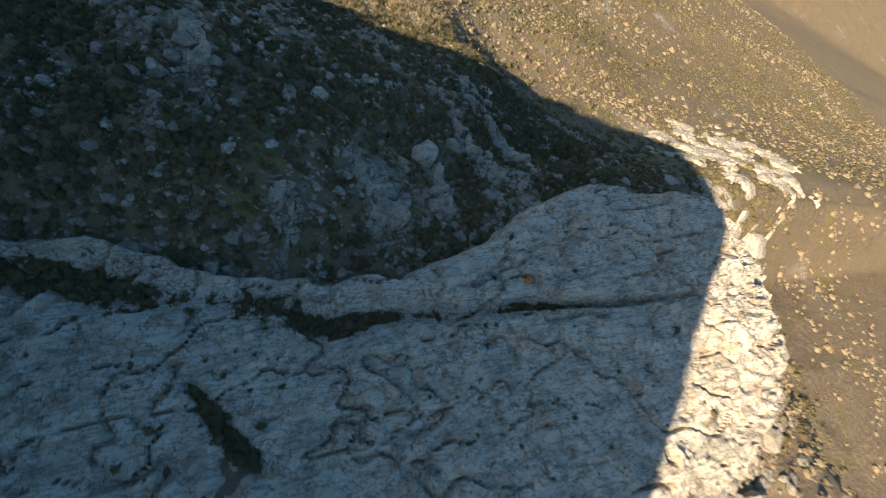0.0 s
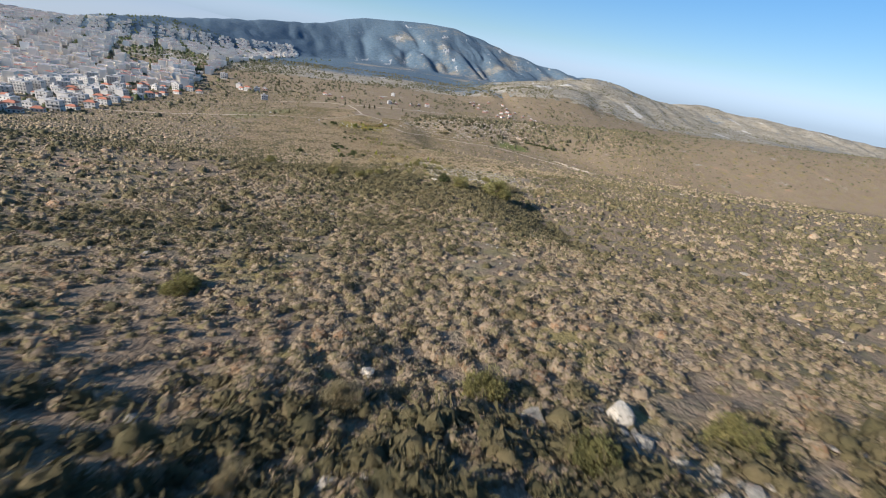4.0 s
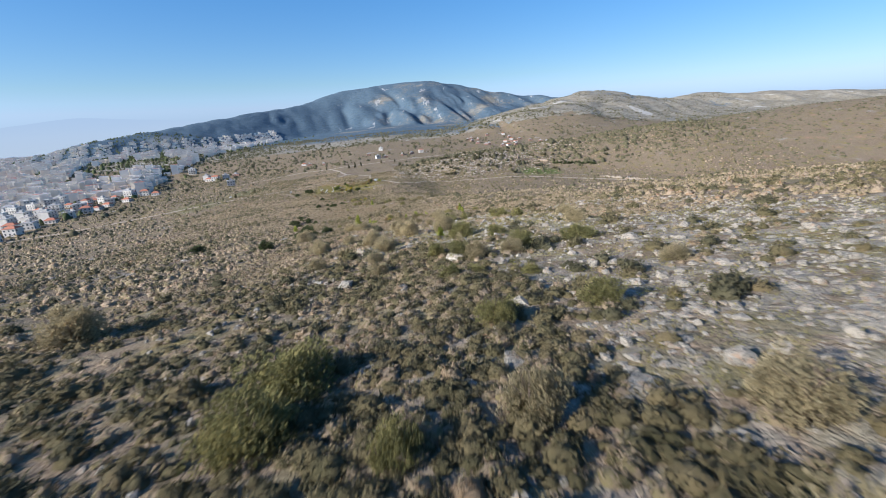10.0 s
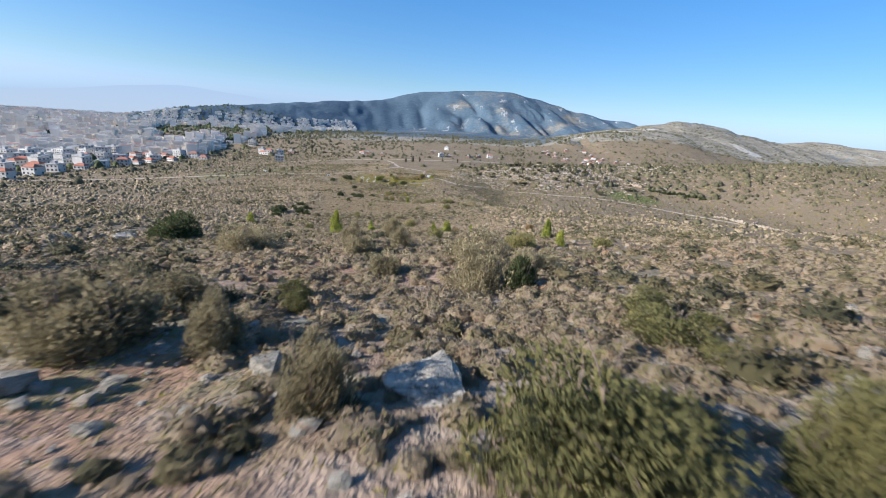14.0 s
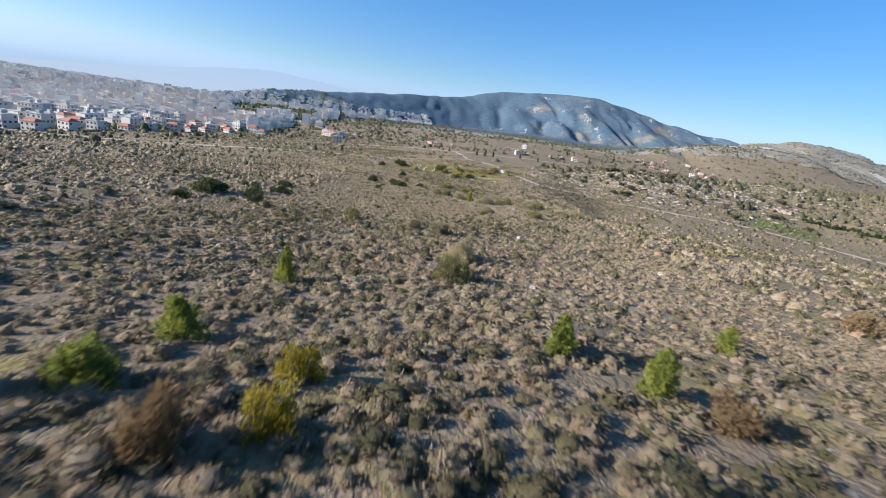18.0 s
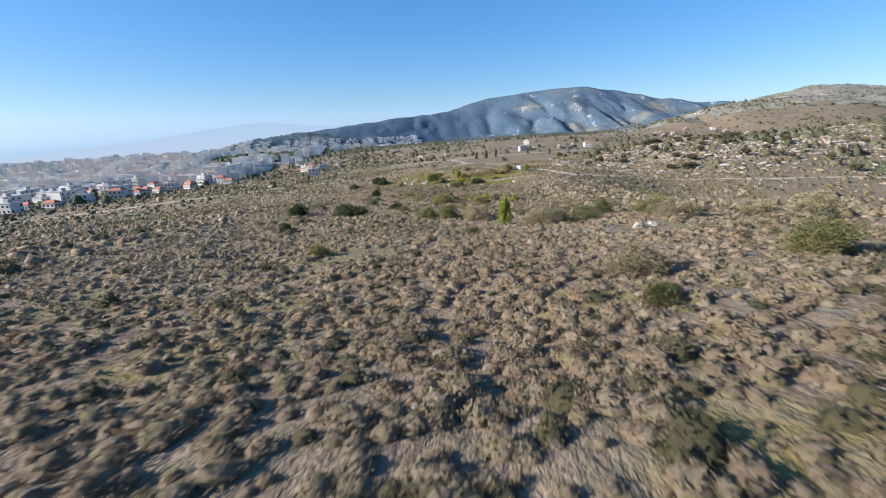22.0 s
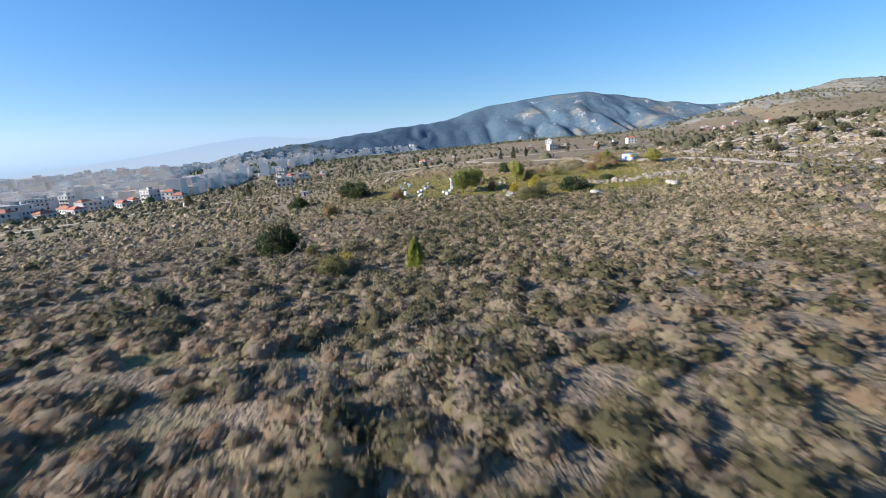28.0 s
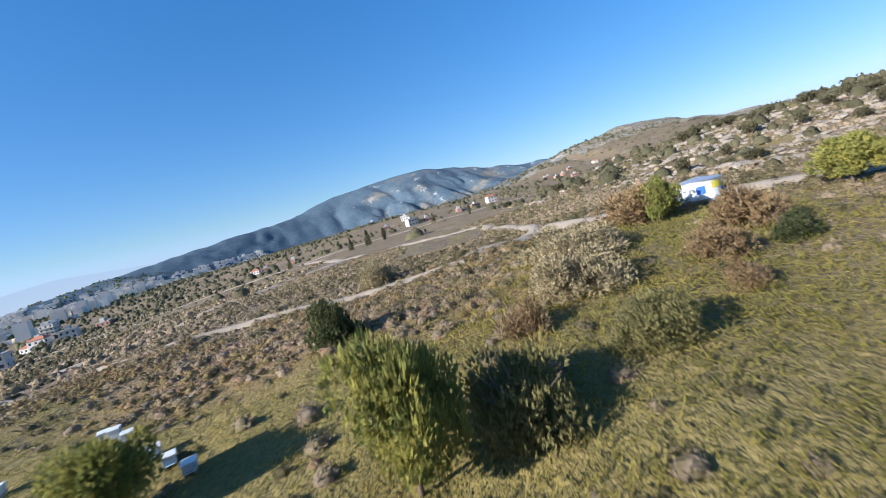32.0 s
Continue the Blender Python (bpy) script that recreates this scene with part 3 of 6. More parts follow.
def tuft(blades, seed, size=0.5, core=5, thin=0.30, heart=1.0, inner=0.5, lift=0.9):
    """One low bush of unit radius: ragged sprigs that stand out and up from a small woody heart."""
    r = np.random.default_rng(seed)
    d = r.normal(0, 1, (blades, 3))
    d[:, 2] = np.abs(d[:, 2]) * 1.15
    d /= np.linalg.norm(d, axis=1, keepdims=True)
    base = d * r.uniform(inner, 0.86, (blades, 1)) * [1, 1, 0.9]
    # sprigs lie along the cushion and lift a little at their tips
    along = np.cross(d, r.normal(0, 1, (blades, 3)))
    along /= np.linalg.norm(along, axis=1, keepdims=True)
    aim = along + d * r.uniform(0.15, lift, (blades, 1)) + [0, 0, 0.12]
    aim /= np.linalg.norm(aim, axis=1, keepdims=True)
    tip = base + aim * r.uniform(0.55, 1.25, (blades, 1)) * size
    side = np.cross(aim, d) + r.normal(0, 0.25, (blades, 3))
    side /= np.linalg.norm(side, axis=1, keepdims=True)
    w = r.uniform(0.6, 1.2, (blades, 1)) * thin
    mid = base + (tip - base) * r.uniform(0.35, 0.75, (blades, 1))
    v = np.stack([base - side * w * 0.4, mid + side * w, tip + side * w * r.uniform(-0.6, 0.3, (blades, 1))], 1).reshape(-1, 3)
    f = np.arange(blades * 3).reshape(-1, 3)
    n = core
    if n:
        k = len(v)
        rings = ((0.92, -0.2), (0.88, 0.32), (0.55, 0.68)) if n >= 6 else ((0.88, -0.25), (0.70, 0.42))
        a = np.arange(n) * 2 * np.pi / n
        shell = [np.stack([np.cos(a + 0.5 * q) * rad, np.sin(a + 0.5 * q) * rad, np.full(n, up)], 1) * r.uniform(0.78, 1.16, (n, 1)) for q, (rad, up) in enumerate(rings)]
        i, j = np.arange(n), (np.arange(n) + 1) % n
        for q in range(len(rings) - 1):
            o = k + q * n
            f = np.concatenate([f, np.stack([o + i, o + j, o + n + i], 1), np.stack([o + j, o + n + j, o + n + i], 1)])
        o = k + (len(rings) - 1) * n
        f = np.concatenate([f, np.stack([o + i, o + j, np.full(n, o + n)], 1)])
        v = np.concatenate([v, np.concatenate(shell + [[[r.normal(0, 0.12), r.normal(0, 0.12), r.uniform(0.72, 0.9)]]]) * heart])
    return v, f


def sow(name, kinds, places, radii, heights, mat, label, category, rounded=True):
    """Sets one of the given tufts at each place, turned at random, all in one mesh."""
    verts, faces, count = [], [], 0
    pick = rng.integers(0, len(kinds), len(places))
    for k, (v, f) in enumerate(kinds):
        at = np.where(pick == k)[0]
        if not len(at):
            continue
        a = rng.uniform(0, 2 * np.pi, len(at))
        c, s = np.cos(a)[:, None], np.sin(a)[:, None]
        r, h = radii[at][:, None], heights[at][:, None]
        x = (v[:, 0] * c - v[:, 1] * s) * r + places[at, 0:1]
        y = (v[:, 0] * s + v[:, 1] * c) * r + places[at, 1:2]
        z = v[:, 2] * h + places[at, 2:3]
        verts.append(np.stack([x, y, z], -1).reshape(-1, 3))
        faces.append((f[None] + (np.arange(len(at)) * len(v))[:, None, None]).reshape(-1, 3) + count)
        count += len(at) * len(v)
    ob = new(name, raw_mesh(name, np.concatenate(verts), np.concatenate(faces), mat, rounded))
    return tagged(ob, label, category, kind="stuff")


def strew(n, lo, hi, y0, y1):
    """Places at a distance between lo and hi from the line of flight."""
    y = rng.uniform(y0, y1, n)
    off = rng.uniform(lo, hi, n) * rng.choice([-1, 1], n)
    x = line_of_flight(y) + off
    return x, y


def slab_edge(x):
    return curve(x, [(-40, 22), (-13, 20), (-7, 19), (-2, 17), (5, 15), (10.5, 13.4), (17, 13.7), (24, 15.5), (30, 18.7), (37, 21), (44, 19), (58, 17), (72, 12), (82, -12)])


def slab_rim(y):
    """Where the slab breaks off towards the gully."""
    return curve(y, [(-30, 26), (-12, 38), (-4, 52), (4, 62), (12, 69), (24, 75)])


def groove_line(x):
    """Middle and half width of the overgrown groove across the slab."""
    return curve(x, [(-14, 17.5), (-2, 14), (4, 12), (10, 9.2), (15, 9.2), (20, 8.2), (25, 8), (31, 7.2), (36, 6.5), (44, 6)]), curve(x, [(-14, 1.6), (0, 2.3), (10, 1.4), (20, 1.0), (30, 0.5), (44, 0.3)])


def terrace(x, y):
    """The grassy terrace with the hives, 0 to 1."""
    return smooth(x, -48, -42) * (1 - smooth(x, 3, 13)) * smooth(y, 555, 560) * (1 - smooth(y + 12 * smooth(x, -50, -20) * (1 - smooth(x, -14, -2)) + 3 * vnoise(x, y, 5, 97, 2), 592, 600))


CLEARINGS = [(33, 205, 7), (40, 209, 8), (31, 219, 6), (38, 222, 8), (47, 214, 9), (52, 229, 10), (41, 233, 8), (54, 202, 10), (31, 229, 5), (62, 218, 12), (46, 190, 8), (57, 188, 8), (22, 270, 5), (30, 240, 7), (34, 246, 8), (28, 250, 6), (39, 241, 6), (42, 250, 6), (20, 243, 6), (24, 256, 7), (30, 262, 8), (37, 264, 7), (17, 258, 5), (36, 252, 5), (46, 203, 9), (38, 197, 6), (33, 212, 6), (19, 363, 3), (24, 388, 3), (20, 434, 4), (8, 447, 4), (-8, 480, 3), (9, 296, 4)]


def bare(x, y):
    """0 to 1: how bare of scrub the ground is (clearings, rock, the grassy terrace)."""
    b = smooth(vnoise(x, y, 13, 91, 3), 0.32, 0.62) * 0.75
    for cx, cy, r in CLEARINGS:
        b = np.maximum(b, 0.94 * (1 - smooth(np.hypot(x - cx, y - cy) + 1.5 * vnoise(x, y, 3, 93, 2), r * 0.6, r)))
    b = np.maximum(b, (1 - smooth(y - slab_edge(x), -0.5, 2.5)) * 0.985 * (x < slab_rim(y) + 1))
    b = np.maximum(b, terrace(x, y) * 0.94)
    return b


def sown(n, lo, hi, y0, y1, green):
    x, y = strew(n, lo, hi, y0, y1)
    g = 0.7 * vnoise(x, y, 20, 101, 3) + rng.normal(0, 0.33, n) + 0.22 * smooth(y, 70, 110) * (1 - smooth(y, 200, 250)) + 0.16 * smooth(x - line_of_flight(y), 5, 60)
    g = g + 0.45 * (1 - smooth(y, 50, 68)) - 0.13 * smooth(y, 215, 260) * (1 - smooth(y, 545, 570)) + 0.22 * smooth(y, 548, 562)
    g = g + 0.22 * smooth(np.abs(x - line_of_flight(y)), 28, 80)
    keep = (rng.random(n) > bare(x, y)) & ((g > 0.22) == green)
    x, y = x[keep], y[keep]
    return np.stack([x, y, land(x, y)], 1)


def leafy_belt(y, green):
    """The leafy green bushes grow larger on the steep part of the slope."""
    return 1.15 + 0.75 * smooth(y, 100, 135) * (1 - smooth(y, 178, 200)) if green else 1.0 + 0 * y


near_kinds = [tuft(72, s, 0.36, 6, 0.10, 0.76, 0.60) for s in range(12)]
side_kinds = [tuft(26, 120 + s, 0.42, 5, 0.17, 0.78, 0.58) for s in range(10)]
mid_kinds = [tuft(9, 20 + s, 0.50, 4, 0.28, 0.84, 0.5) for s in range(8)]
far_kinds = [tuft(2, 40 + s, 0.6, 3, 0.35) for s in range(4)]
for green, mat, word in ((False, M_SCRUB, "grey-brown thorny"), (True, M_GREEN, "olive-green leafy")):
    stem = "green_scrub" if green else "scrub"
    p = sown(31000, 0, 6.5, 36, 620, green)
    r = rng.lognormal(-1.10, 0.36, len(p)).clip(0.12, 0.62) * leafy_belt(p[:, 1], green)
    sow(stem, near_kinds, p, r, r * rng.uniform(0.65, 1.0, len(p)), mat, word + " low scrub covering the slope", "scrub")
    p = sown(78000, 6.5, 32, -10, 660, green)
    r = rng.lognormal(-1.0, 0.36, len(p)).clip(0.15, 0.62) * leafy_belt(p[:, 1], green)
    sow(stem + "_beside", side_kinds, p, r, r * rng.uniform(0.65, 1.0, len(p)), mat, word + " low scrub beside the open slope", "scrub")
    p = sown(56000, 32, 110, -10, 720, green)
    r = rng.lognormal(-0.68, 0.42, len(p)).clip(0.25, 1.3)
    sow(stem + "_beyond", mid_kinds, p, r, r * rng.uniform(0.75, 1.15, len(p)), mat, word + " low scrub farther off on the slope", "scrub")
    p = sown(46000, 110, 430, 40, 900, green)
    r = rng.lognormal(-0.25, 0.45, len(p)).clip(0.35, 2.2)
    sow(stem + "_distant", far_kinds, p, r, r * rng.uniform(0.7, 1.1, len(p)), mat, word + " scattered scrub on the distant slopes", "scrub")

n = 15000
qx, qy = np.r_[rng.uniform(58, 420, n - 3000), rng.uniform(30, 110, 3000)], np.r_[rng.uniform(-90, 170, n - 3000), rng.uniform(-40, 30, 3000)]
keep = (qx > slab_rim(qy) + 2) & (rng.random(n) < 0.25 + smooth(vnoise(qx, qy * 0.6, 30, 127, 3), -0.3, 0.3))
qx, qy = qx[keep], qy[keep]
qr = rng.lognormal(-0.35, 0.45, len(qx)).clip(0.3, 2.0)
for k, (mat, word) in enumerate(((M_GREEN, "olive-green"), (M_SCRUB, "tan thorny"))):
    at = (vnoise(qx, qy, 45, 129, 2) > 0.05) == (k == 0)
    sow("gully_scrub", mid_kinds, np.stack([qx[at], qy[at], land(qx[at], qy[at])], 1), qr[at], qr[at] * 0.75, mat, word + " scrub on the sunny side of the gully", "scrub")

# dense dark scrub on the shaded spur and in the groove of the slab
n = 13000
dx_, dy_ = rng.uniform(-30, 60, n), rng.uniform(9, 74, n)
keep = (vnoise(dx_ * 1.2, dy_ * 0.6, 6, 151, 4, 0.6) < 0.16) & (dy_ > slab_edge(dx_) - 0.4) & (rng.random(n) < 0.45 + 0.9 * smooth(vnoise(dx_, dy_, 5, 97, 2), -0.3, 0.4))
dx_, dy_ = dx_[keep], dy_[keep]
gx = rng.uniform(-14, 33, 900)
mid_, half_ = groove_line(gx)
gy = mid_ + rng.normal(0, 0.45, 900) * half_
ny = rng.uniform(0.2, 7.2, 90)
nx = 0.5 + 0.6 * (4.6 - ny) + rng.normal(0, 0.35, 90)
dx_, dy_ = np.r_[dx_, gx, nx], np.r_[dy_, gy, ny]
dr = rng.lognormal(-0.55, 0.3, len(dx_)).clip(0.25, 1.0)
spur_kinds = [tuft(26, 220 + s, 0.5, 4, 0.12, 0.75, 0.3) for s in range(6)]
sow("spur_scrub", spur_kinds, np.stack([dx_, dy_, land(dx_, dy_) + 0.1 + 0.35 * (dy_ < slab_edge(dx_) - 1.0)], 1), dr, dr * rng.uniform(0.7, 1.1, len(dx_)), M_GREEN, "dark green low scrub crowding the shaded rocky spur", "scrub")

# short grass of the terrace and of the clearings
g_kind = [tuft(8, 60 + s, 0.9, 0, 0.10, lift=2.5) for s in range(4)]
n = 40000
gx, gy = rng.uniform(-50, 14, n), rng.uniform(551, 602, n)
keep = rng.random(n) < terrace(gx, gy) + 0.12
gx, gy = gx[keep], gy[keep]
ax, ay = rng.uniform(12, 66, 26000), rng.uniform(188, 275, 26000)
keep = bare(ax, ay) > 0.7
gx, gy = np.r_[gx, ax[keep][:11000]], np.r_[gy, ay[keep][:11000]]
gr = rng.uniform(0.12, 0.30, len(gx)) * (1 + 0.7 * smooth(gx, -22, -10) * (gy > 500))
sow("grass", g_kind, np.stack([gx, gy, land(gx, gy)], 1), gr, gr * rng.uniform(0.4, 0.9, len(gx)), M_GRASS, "short green winter grass with dry tips", "grass")
# dry russet growth behind the hives
n = 3400
hx, hy = rng.uniform(-42, 4, n), rng.uniform(578, 601, n)
keep = (rng.random(n) > terrace(hx, hy) + 0.15) & (vnoise(hx, hy, 4, 151, 2) > -0.35)
hx, hy = hx[keep], hy[keep]
hr_ = rng.uniform(0.2, 0.55, len(hx))
sow("russet_growth", [tuft(24, 260 + s, 0.5, 4, 0.12, 0.75, 0.5) for s in range(5)], np.stack([hx, hy, land(hx, hy)], 1), hr_, hr_ * rng.uniform(0.7, 1.3, len(hx)), M_RUSSET, "dry russet grass and low bushes behind the hives", "dry grass")


# small tufts rooted in the pits and cracks of the slab
n = 900
cx_, cy_ = rng.uniform(-20, 64, n), rng.uniform(-22, 20, n)
keep = (cy_ < slab_edge(cx_) - 1.5) & (vnoise(cx_, cy_ * 1.7, 4, 141, 2) > 0.12)
cx_, cy_ = cx_[keep], cy_[keep]
cr = rng.lognormal(-1.35, 0.4, len(cx_)).clip(0.12, 0.6)
crack_tufts = (cx_, cy_, cr)

# ---- stones, too many to count ----
def stone(seed):
    """A small angular stone of unit radius: a battered twenty-sided lump."""
    r = np.random.default_rng(seed)
    g = (1 + 5**0.5) / 2
    v = np.array([[-1, g, 0], [1, g, 0], [-1, -g, 0], [1, -g, 0], [0, -1, g], [0, 1, g], [0, -1, -g], [0, 1, -g], [g, 0, -1], [g, 0, 1], [-g, 0, -1], [-g, 0, 1]]) / 1.9
    v = v * r.uniform(0.6, 1.15, (12, 1)) * [1, r.uniform(0.6, 1), 0.75] + [0, 0, 0.15]
    f = [(0, 11, 5), (0, 5, 1), (0, 1, 7), (0, 7, 10), (0, 10, 11), (1, 5, 9), (5, 11, 4), (11, 10, 2), (10, 7, 6), (7, 1, 8), (3, 9, 4), (3, 4, 2), (3, 2, 6), (3, 6, 8), (3, 8, 9), (4, 9, 5), (2, 4, 11), (6, 2, 10), (8, 6, 7), (9, 8, 1)]
    return v, np.array(f)


stones = [stone(s) for s in range(9)]
sx, sy = strew(26000, 0, 40, 8, 620)
sx, sy = np.r_[sx, rng.uniform(-20, 62, 30000), rng.uniform(10, 64, 15000)], np.r_[sy, rng.uniform(10, 74, 30000), rng.uniform(190, 280, 15000)]
w = 0.10 + 0.55 * bare(sx, sy) + 0.95 * (1 - smooth(sy, 58, 85)) * smooth(vnoise(sx * 1.2, sy * 0.6, 6, 151, 4, 0.6), 0.02, 0.2)
w = w * (1 - 0.9 * terrace(sx, sy))
keep = rng.random(len(sx)) < w
sx, sy = sx[keep], sy[keep]
sr = rng.lognormal(-2.4, 0.6, len(sx)).clip(0.04, 0.5) * (1 + 1.5 * (1 - smooth(sy, 58, 85)) + 0.55 * smooth(sy, 180, 200) * (1 - smooth(sy, 262, 285)))
sow("stones", stones, np.stack([sx, sy, land(sx, sy)], 1), sr, sr * rng.uniform(0.5, 1.0, len(sx)), M_STONE, "loose pale limestone stones strewn over the slope", "stones", False)
n = 12000
kx, ky = rng.uniform(-18, 60, n), rng.uniform(14, 70, n)
streak = np.abs(vnoise(kx * 1.4 + 0.5 * ky, ky * 0.35, 7, 153, 3))
keep = (rng.random(n) < 0.9 * (1 - smooth(streak, 0.0, 0.16)) * (1 - 0.75 * smooth(ky, 38, 50))) & (ky > slab_edge(kx))
kx, ky = kx[keep], ky[keep]
kr = rng.lognormal(-1.45, 0.5, len(kx)).clip(0.1, 0.8)
sow("spur_rocks", stones, np.stack([kx, ky, land(kx, ky) + 0.25 * kr], 1), kr, kr * rng.uniform(0.5, 0.95, len(kx)), M_LEDGE, "grey-white limestone fragments in streaks down the spur", "stones", False)
n = 260
bx, by = rng.uniform(-5, 15, n), rng.normal(0, 1.1, n)
by = by + 565.4 + 0.2 * bx
br = rng.lognormal(-1.05, 0.5, n).clip(0.1, 0.85)
sow("bank_stones", stones, np.stack([bx, by, land(bx, by)], 1), br, br * rng.uniform(0.5, 1.0, n), M_BANK, "broken pinkish limestone stones on a low bank", "stones", False)
n = 1500
ry_ = rng.uniform(-24, 26, n)
rx_ = slab_rim(ry_) + rng.normal(0, 4.5, n)
rr_ = rng.lognormal(-0.7, 0.6, n).clip(0.2, 2.0)
sow("rim_rocks", stones, np.stack([rx_, ry_, land(rx_, ry_) + 0.9 * (rx_ < slab_rim(ry_))], 1), rr_, rr_ * rng.uniform(0.5, 0.9, n), M_STONE, "broken sunlit limestone blocks along the rim of the slab", "stones", False)
n = 2600
px, py = rng.normal(37, 6.5, n), rng.normal(198, 6.5, n)
keep = rng.random(n) < smooth(vnoise(px, py, 4, 115, 3), -0.15, 0.35)
px, py = px[keep], py[keep]
pr = rng.lognormal(-1.65, 0.55, len(px)).clip(0.07, 0.75)
sow("rocky_patch", stones, np.stack([px, py, land(px, py)], 1), pr * 1.3, pr * 0.45, M_RUBBLE, "flat pale limestone rubble between the bushes", "stones", False)
n = 19000
fx, fy = rng.uniform(25, 330, n), rng.uniform(590, 740, n)
field = np.exp(-(((fx - 108) / 62) ** 2) - ((fy - 655 - 0.1 * (fx - 108)) / 42) ** 2) + 0.35 * smooth(vnoise(fx, fy, 60, 121, 3), 0.0, 0.5)
keep = (rng.random(n) < field * (0.25 + smooth(vnoise(fx * 0.5, fy, 9, 123, 3), -0.25, 0.3))) & (fy > 601)
fx, fy = fx[keep], fy[keep]
fr = rng.lognormal(-0.35, 0.5, len(fx)).clip(0.25, 2.2)
sow("outcrops", stones, np.stack([fx, fy, land(fx, fy)], 1), fr * 1.25, fr * 0.6, M_BANK, "pale limestone rubble covering the rise beyond the track", "stones", False)
n = 2600
fx, fy = rng.uniform(-140, 330, n), rng.uniform(120, 590, n)
keep = (np.abs(fx - line_of_flight(fy)) > 24) & (rng.random(n) < 0.12 + smooth(vnoise(fx * 0.35, fy, 22, 125, 3), 0.15, 0.5))
fx, fy = fx[keep], fy[keep]
fr = rng.lognormal(-0.9, 0.45, len(fx)).clip(0.2, 1.2)
sow("ledge_stones", stones, np.stack([fx, fy, land(fx, fy)], 1), fr * 1.3, fr * 0.5, M_BANK, "pale limestone blocks in bands across the open slope", "stones", False)

# ---- single bushes dotted over the open ground away from the slope's middle ----
n = 17000
bx, by = rng.uniform(-330, 380, n), rng.uniform(100, 900, n)
row = vnoise(bx * 0.22, by, 13, 231, 3)
keep = (np.abs(bx - line_of_flight(by)) > 45) & (rng.random(n) < 0.12 + 0.9 * smooth(row, -0.05, 0.4))
bx, by = bx[keep], by[keep]
br = rng.lognormal(-0.05, 0.35, len(bx)).clip(0.5, 2.2)
dot_kinds = [tuft(8, 240 + s, 0.55, 4, 0.25, 0.8, 0.3) for s in range(5)]
sow("dotted_bushes", dot_kinds, np.stack([bx, by, land(bx, by)], 1), br, br * rng.uniform(0.6, 1.0, len(bx)), M_OLIVE_LEAF, "dark olive bushes dotted in rows over the lower slope", "bushes")

n = 5200
bx, by = rng.uniform(-60, 90, n), rng.uniform(110, 545, n)
off = np.abs(bx - line_of_flight(by))
keep = (off > 4.5) & (rng.random(n) < 0.06 + 0.5 * smooth(vnoise(bx * 0.5, by, 16, 233, 3), 0.05, 0.5) + 0.25 * smooth(by, 185, 215) * (1 - smooth(by, 300, 330)))
bx, by = bx[keep], by[keep]
br = rng.lognormal(-0.30, 0.30, len(bx)).clip(0.45, 1.4)
slope_kinds = [tuft(130, 280 + s, 0.30, 6, 0.11, 0.72, 0.5, 1.4) for s in range(6)]
half = rng.random(len(bx)) < 0.5
for at, mat, word in ((half, M_OLIVE_LEAF, "dark olive"), (~half, M_GREEN, "olive-green")):
    sow("slope_bushes", slope_kinds, np.stack([bx[at], by[at], land(bx[at], by[at])], 1), br[at], br[at] * rng.uniform(0.75, 1.2, at.sum()), mat, word + " knee-high bushes scattered over the slope", "bushes")

# ---- the limestone slab under the start ----
def slab_height(x, y):
    inside = 1 - smooth(y - slab_edge(x) + 1.2 * vnoise(x, y, 4, 131, 3), -1.2, 0.4)
    inside = inside * (1 - smooth(x - slab_rim(y) + 4 * vnoise(x, y, 7, 133, 4), -3, 4)) * smooth(y, -30, -26)
    mid, half = groove_line(x)
    groove = np.exp(-(((y - mid) / (0.9 * half)) ** 2)) * smooth(x, -18, -12) * (1 - smooth(x, 38, 46))
    notch = np.exp(-(((x - 0.5 - 0.6 * (4.6 - y)) / 0.6) ** 2)) * smooth(y, -1.5, 1) * (1 - smooth(y, 6, 8))
    bed = vnoise(x + y * 0.4, (y - 0.15 * x) * 2.6, 5, 137, 4, 0.6)
    blocks = np.round(vnoise(x, y, 7, 139, 2) * 3) / 3
    pits = np.maximum(vnoise(x, y * 1.7, 0.9, 141, 2) - 0.45, 0)
    rim = 1.1 * smooth(x, 40, 58)
    steps = np.round((vnoise(x - 0.3 * y, y * 1.5, 6, 145, 3) + 0.12 * y) * 2.2) / 2.2
    split = np.minimum(np.abs(vnoise(x + 0.5 * y, y - 0.3 * x, 7, 147, 3)), np.abs(vnoise(x - 0.2 * y, y * 2.2, 8, 149, 3)) * 1.3)
    split = 1 - smooth(split, 0.0, 0.045)
    shelf = np.floor((vnoise(x, y * 1.8, 5, 135, 3) + 0.05 * x) * 4) / 4
    rough = (0.26 + 0.9 * rim) * bed + 0.35 * blocks + 0.45 * steps + 0.55 * shelf - 0.75 * split + (0.28 + 0.45 * rim) * vnoise(x, y, 1.1, 143, 3, 0.6) - 1.1 * pits
    return land(x, y, False) + inside * (1.2 + rough) - (1 - inside) * 1.2 - inside * (groove * 1.5 + notch * 1.3)


cx_, cy_, cr = crack_tufts
sow("crack_tufts", side_kinds, np.stack([cx_, cy_, slab_height(cx_, cy_) - 0.05], 1), cr, cr * 0.8, M_GREEN, "small dark green tufts rooted in the rock", "tufts")
slab = grid_mesh("limestone_slab", np.arange(-22, 84, 0.25), np.arange(-30, 25, 0.22), slab_height, M_ROCK, False)
tagged(new("limestone_slab", slab), "weathered grey-white limestone slab with pits and cracks", "rock", kind="structure")


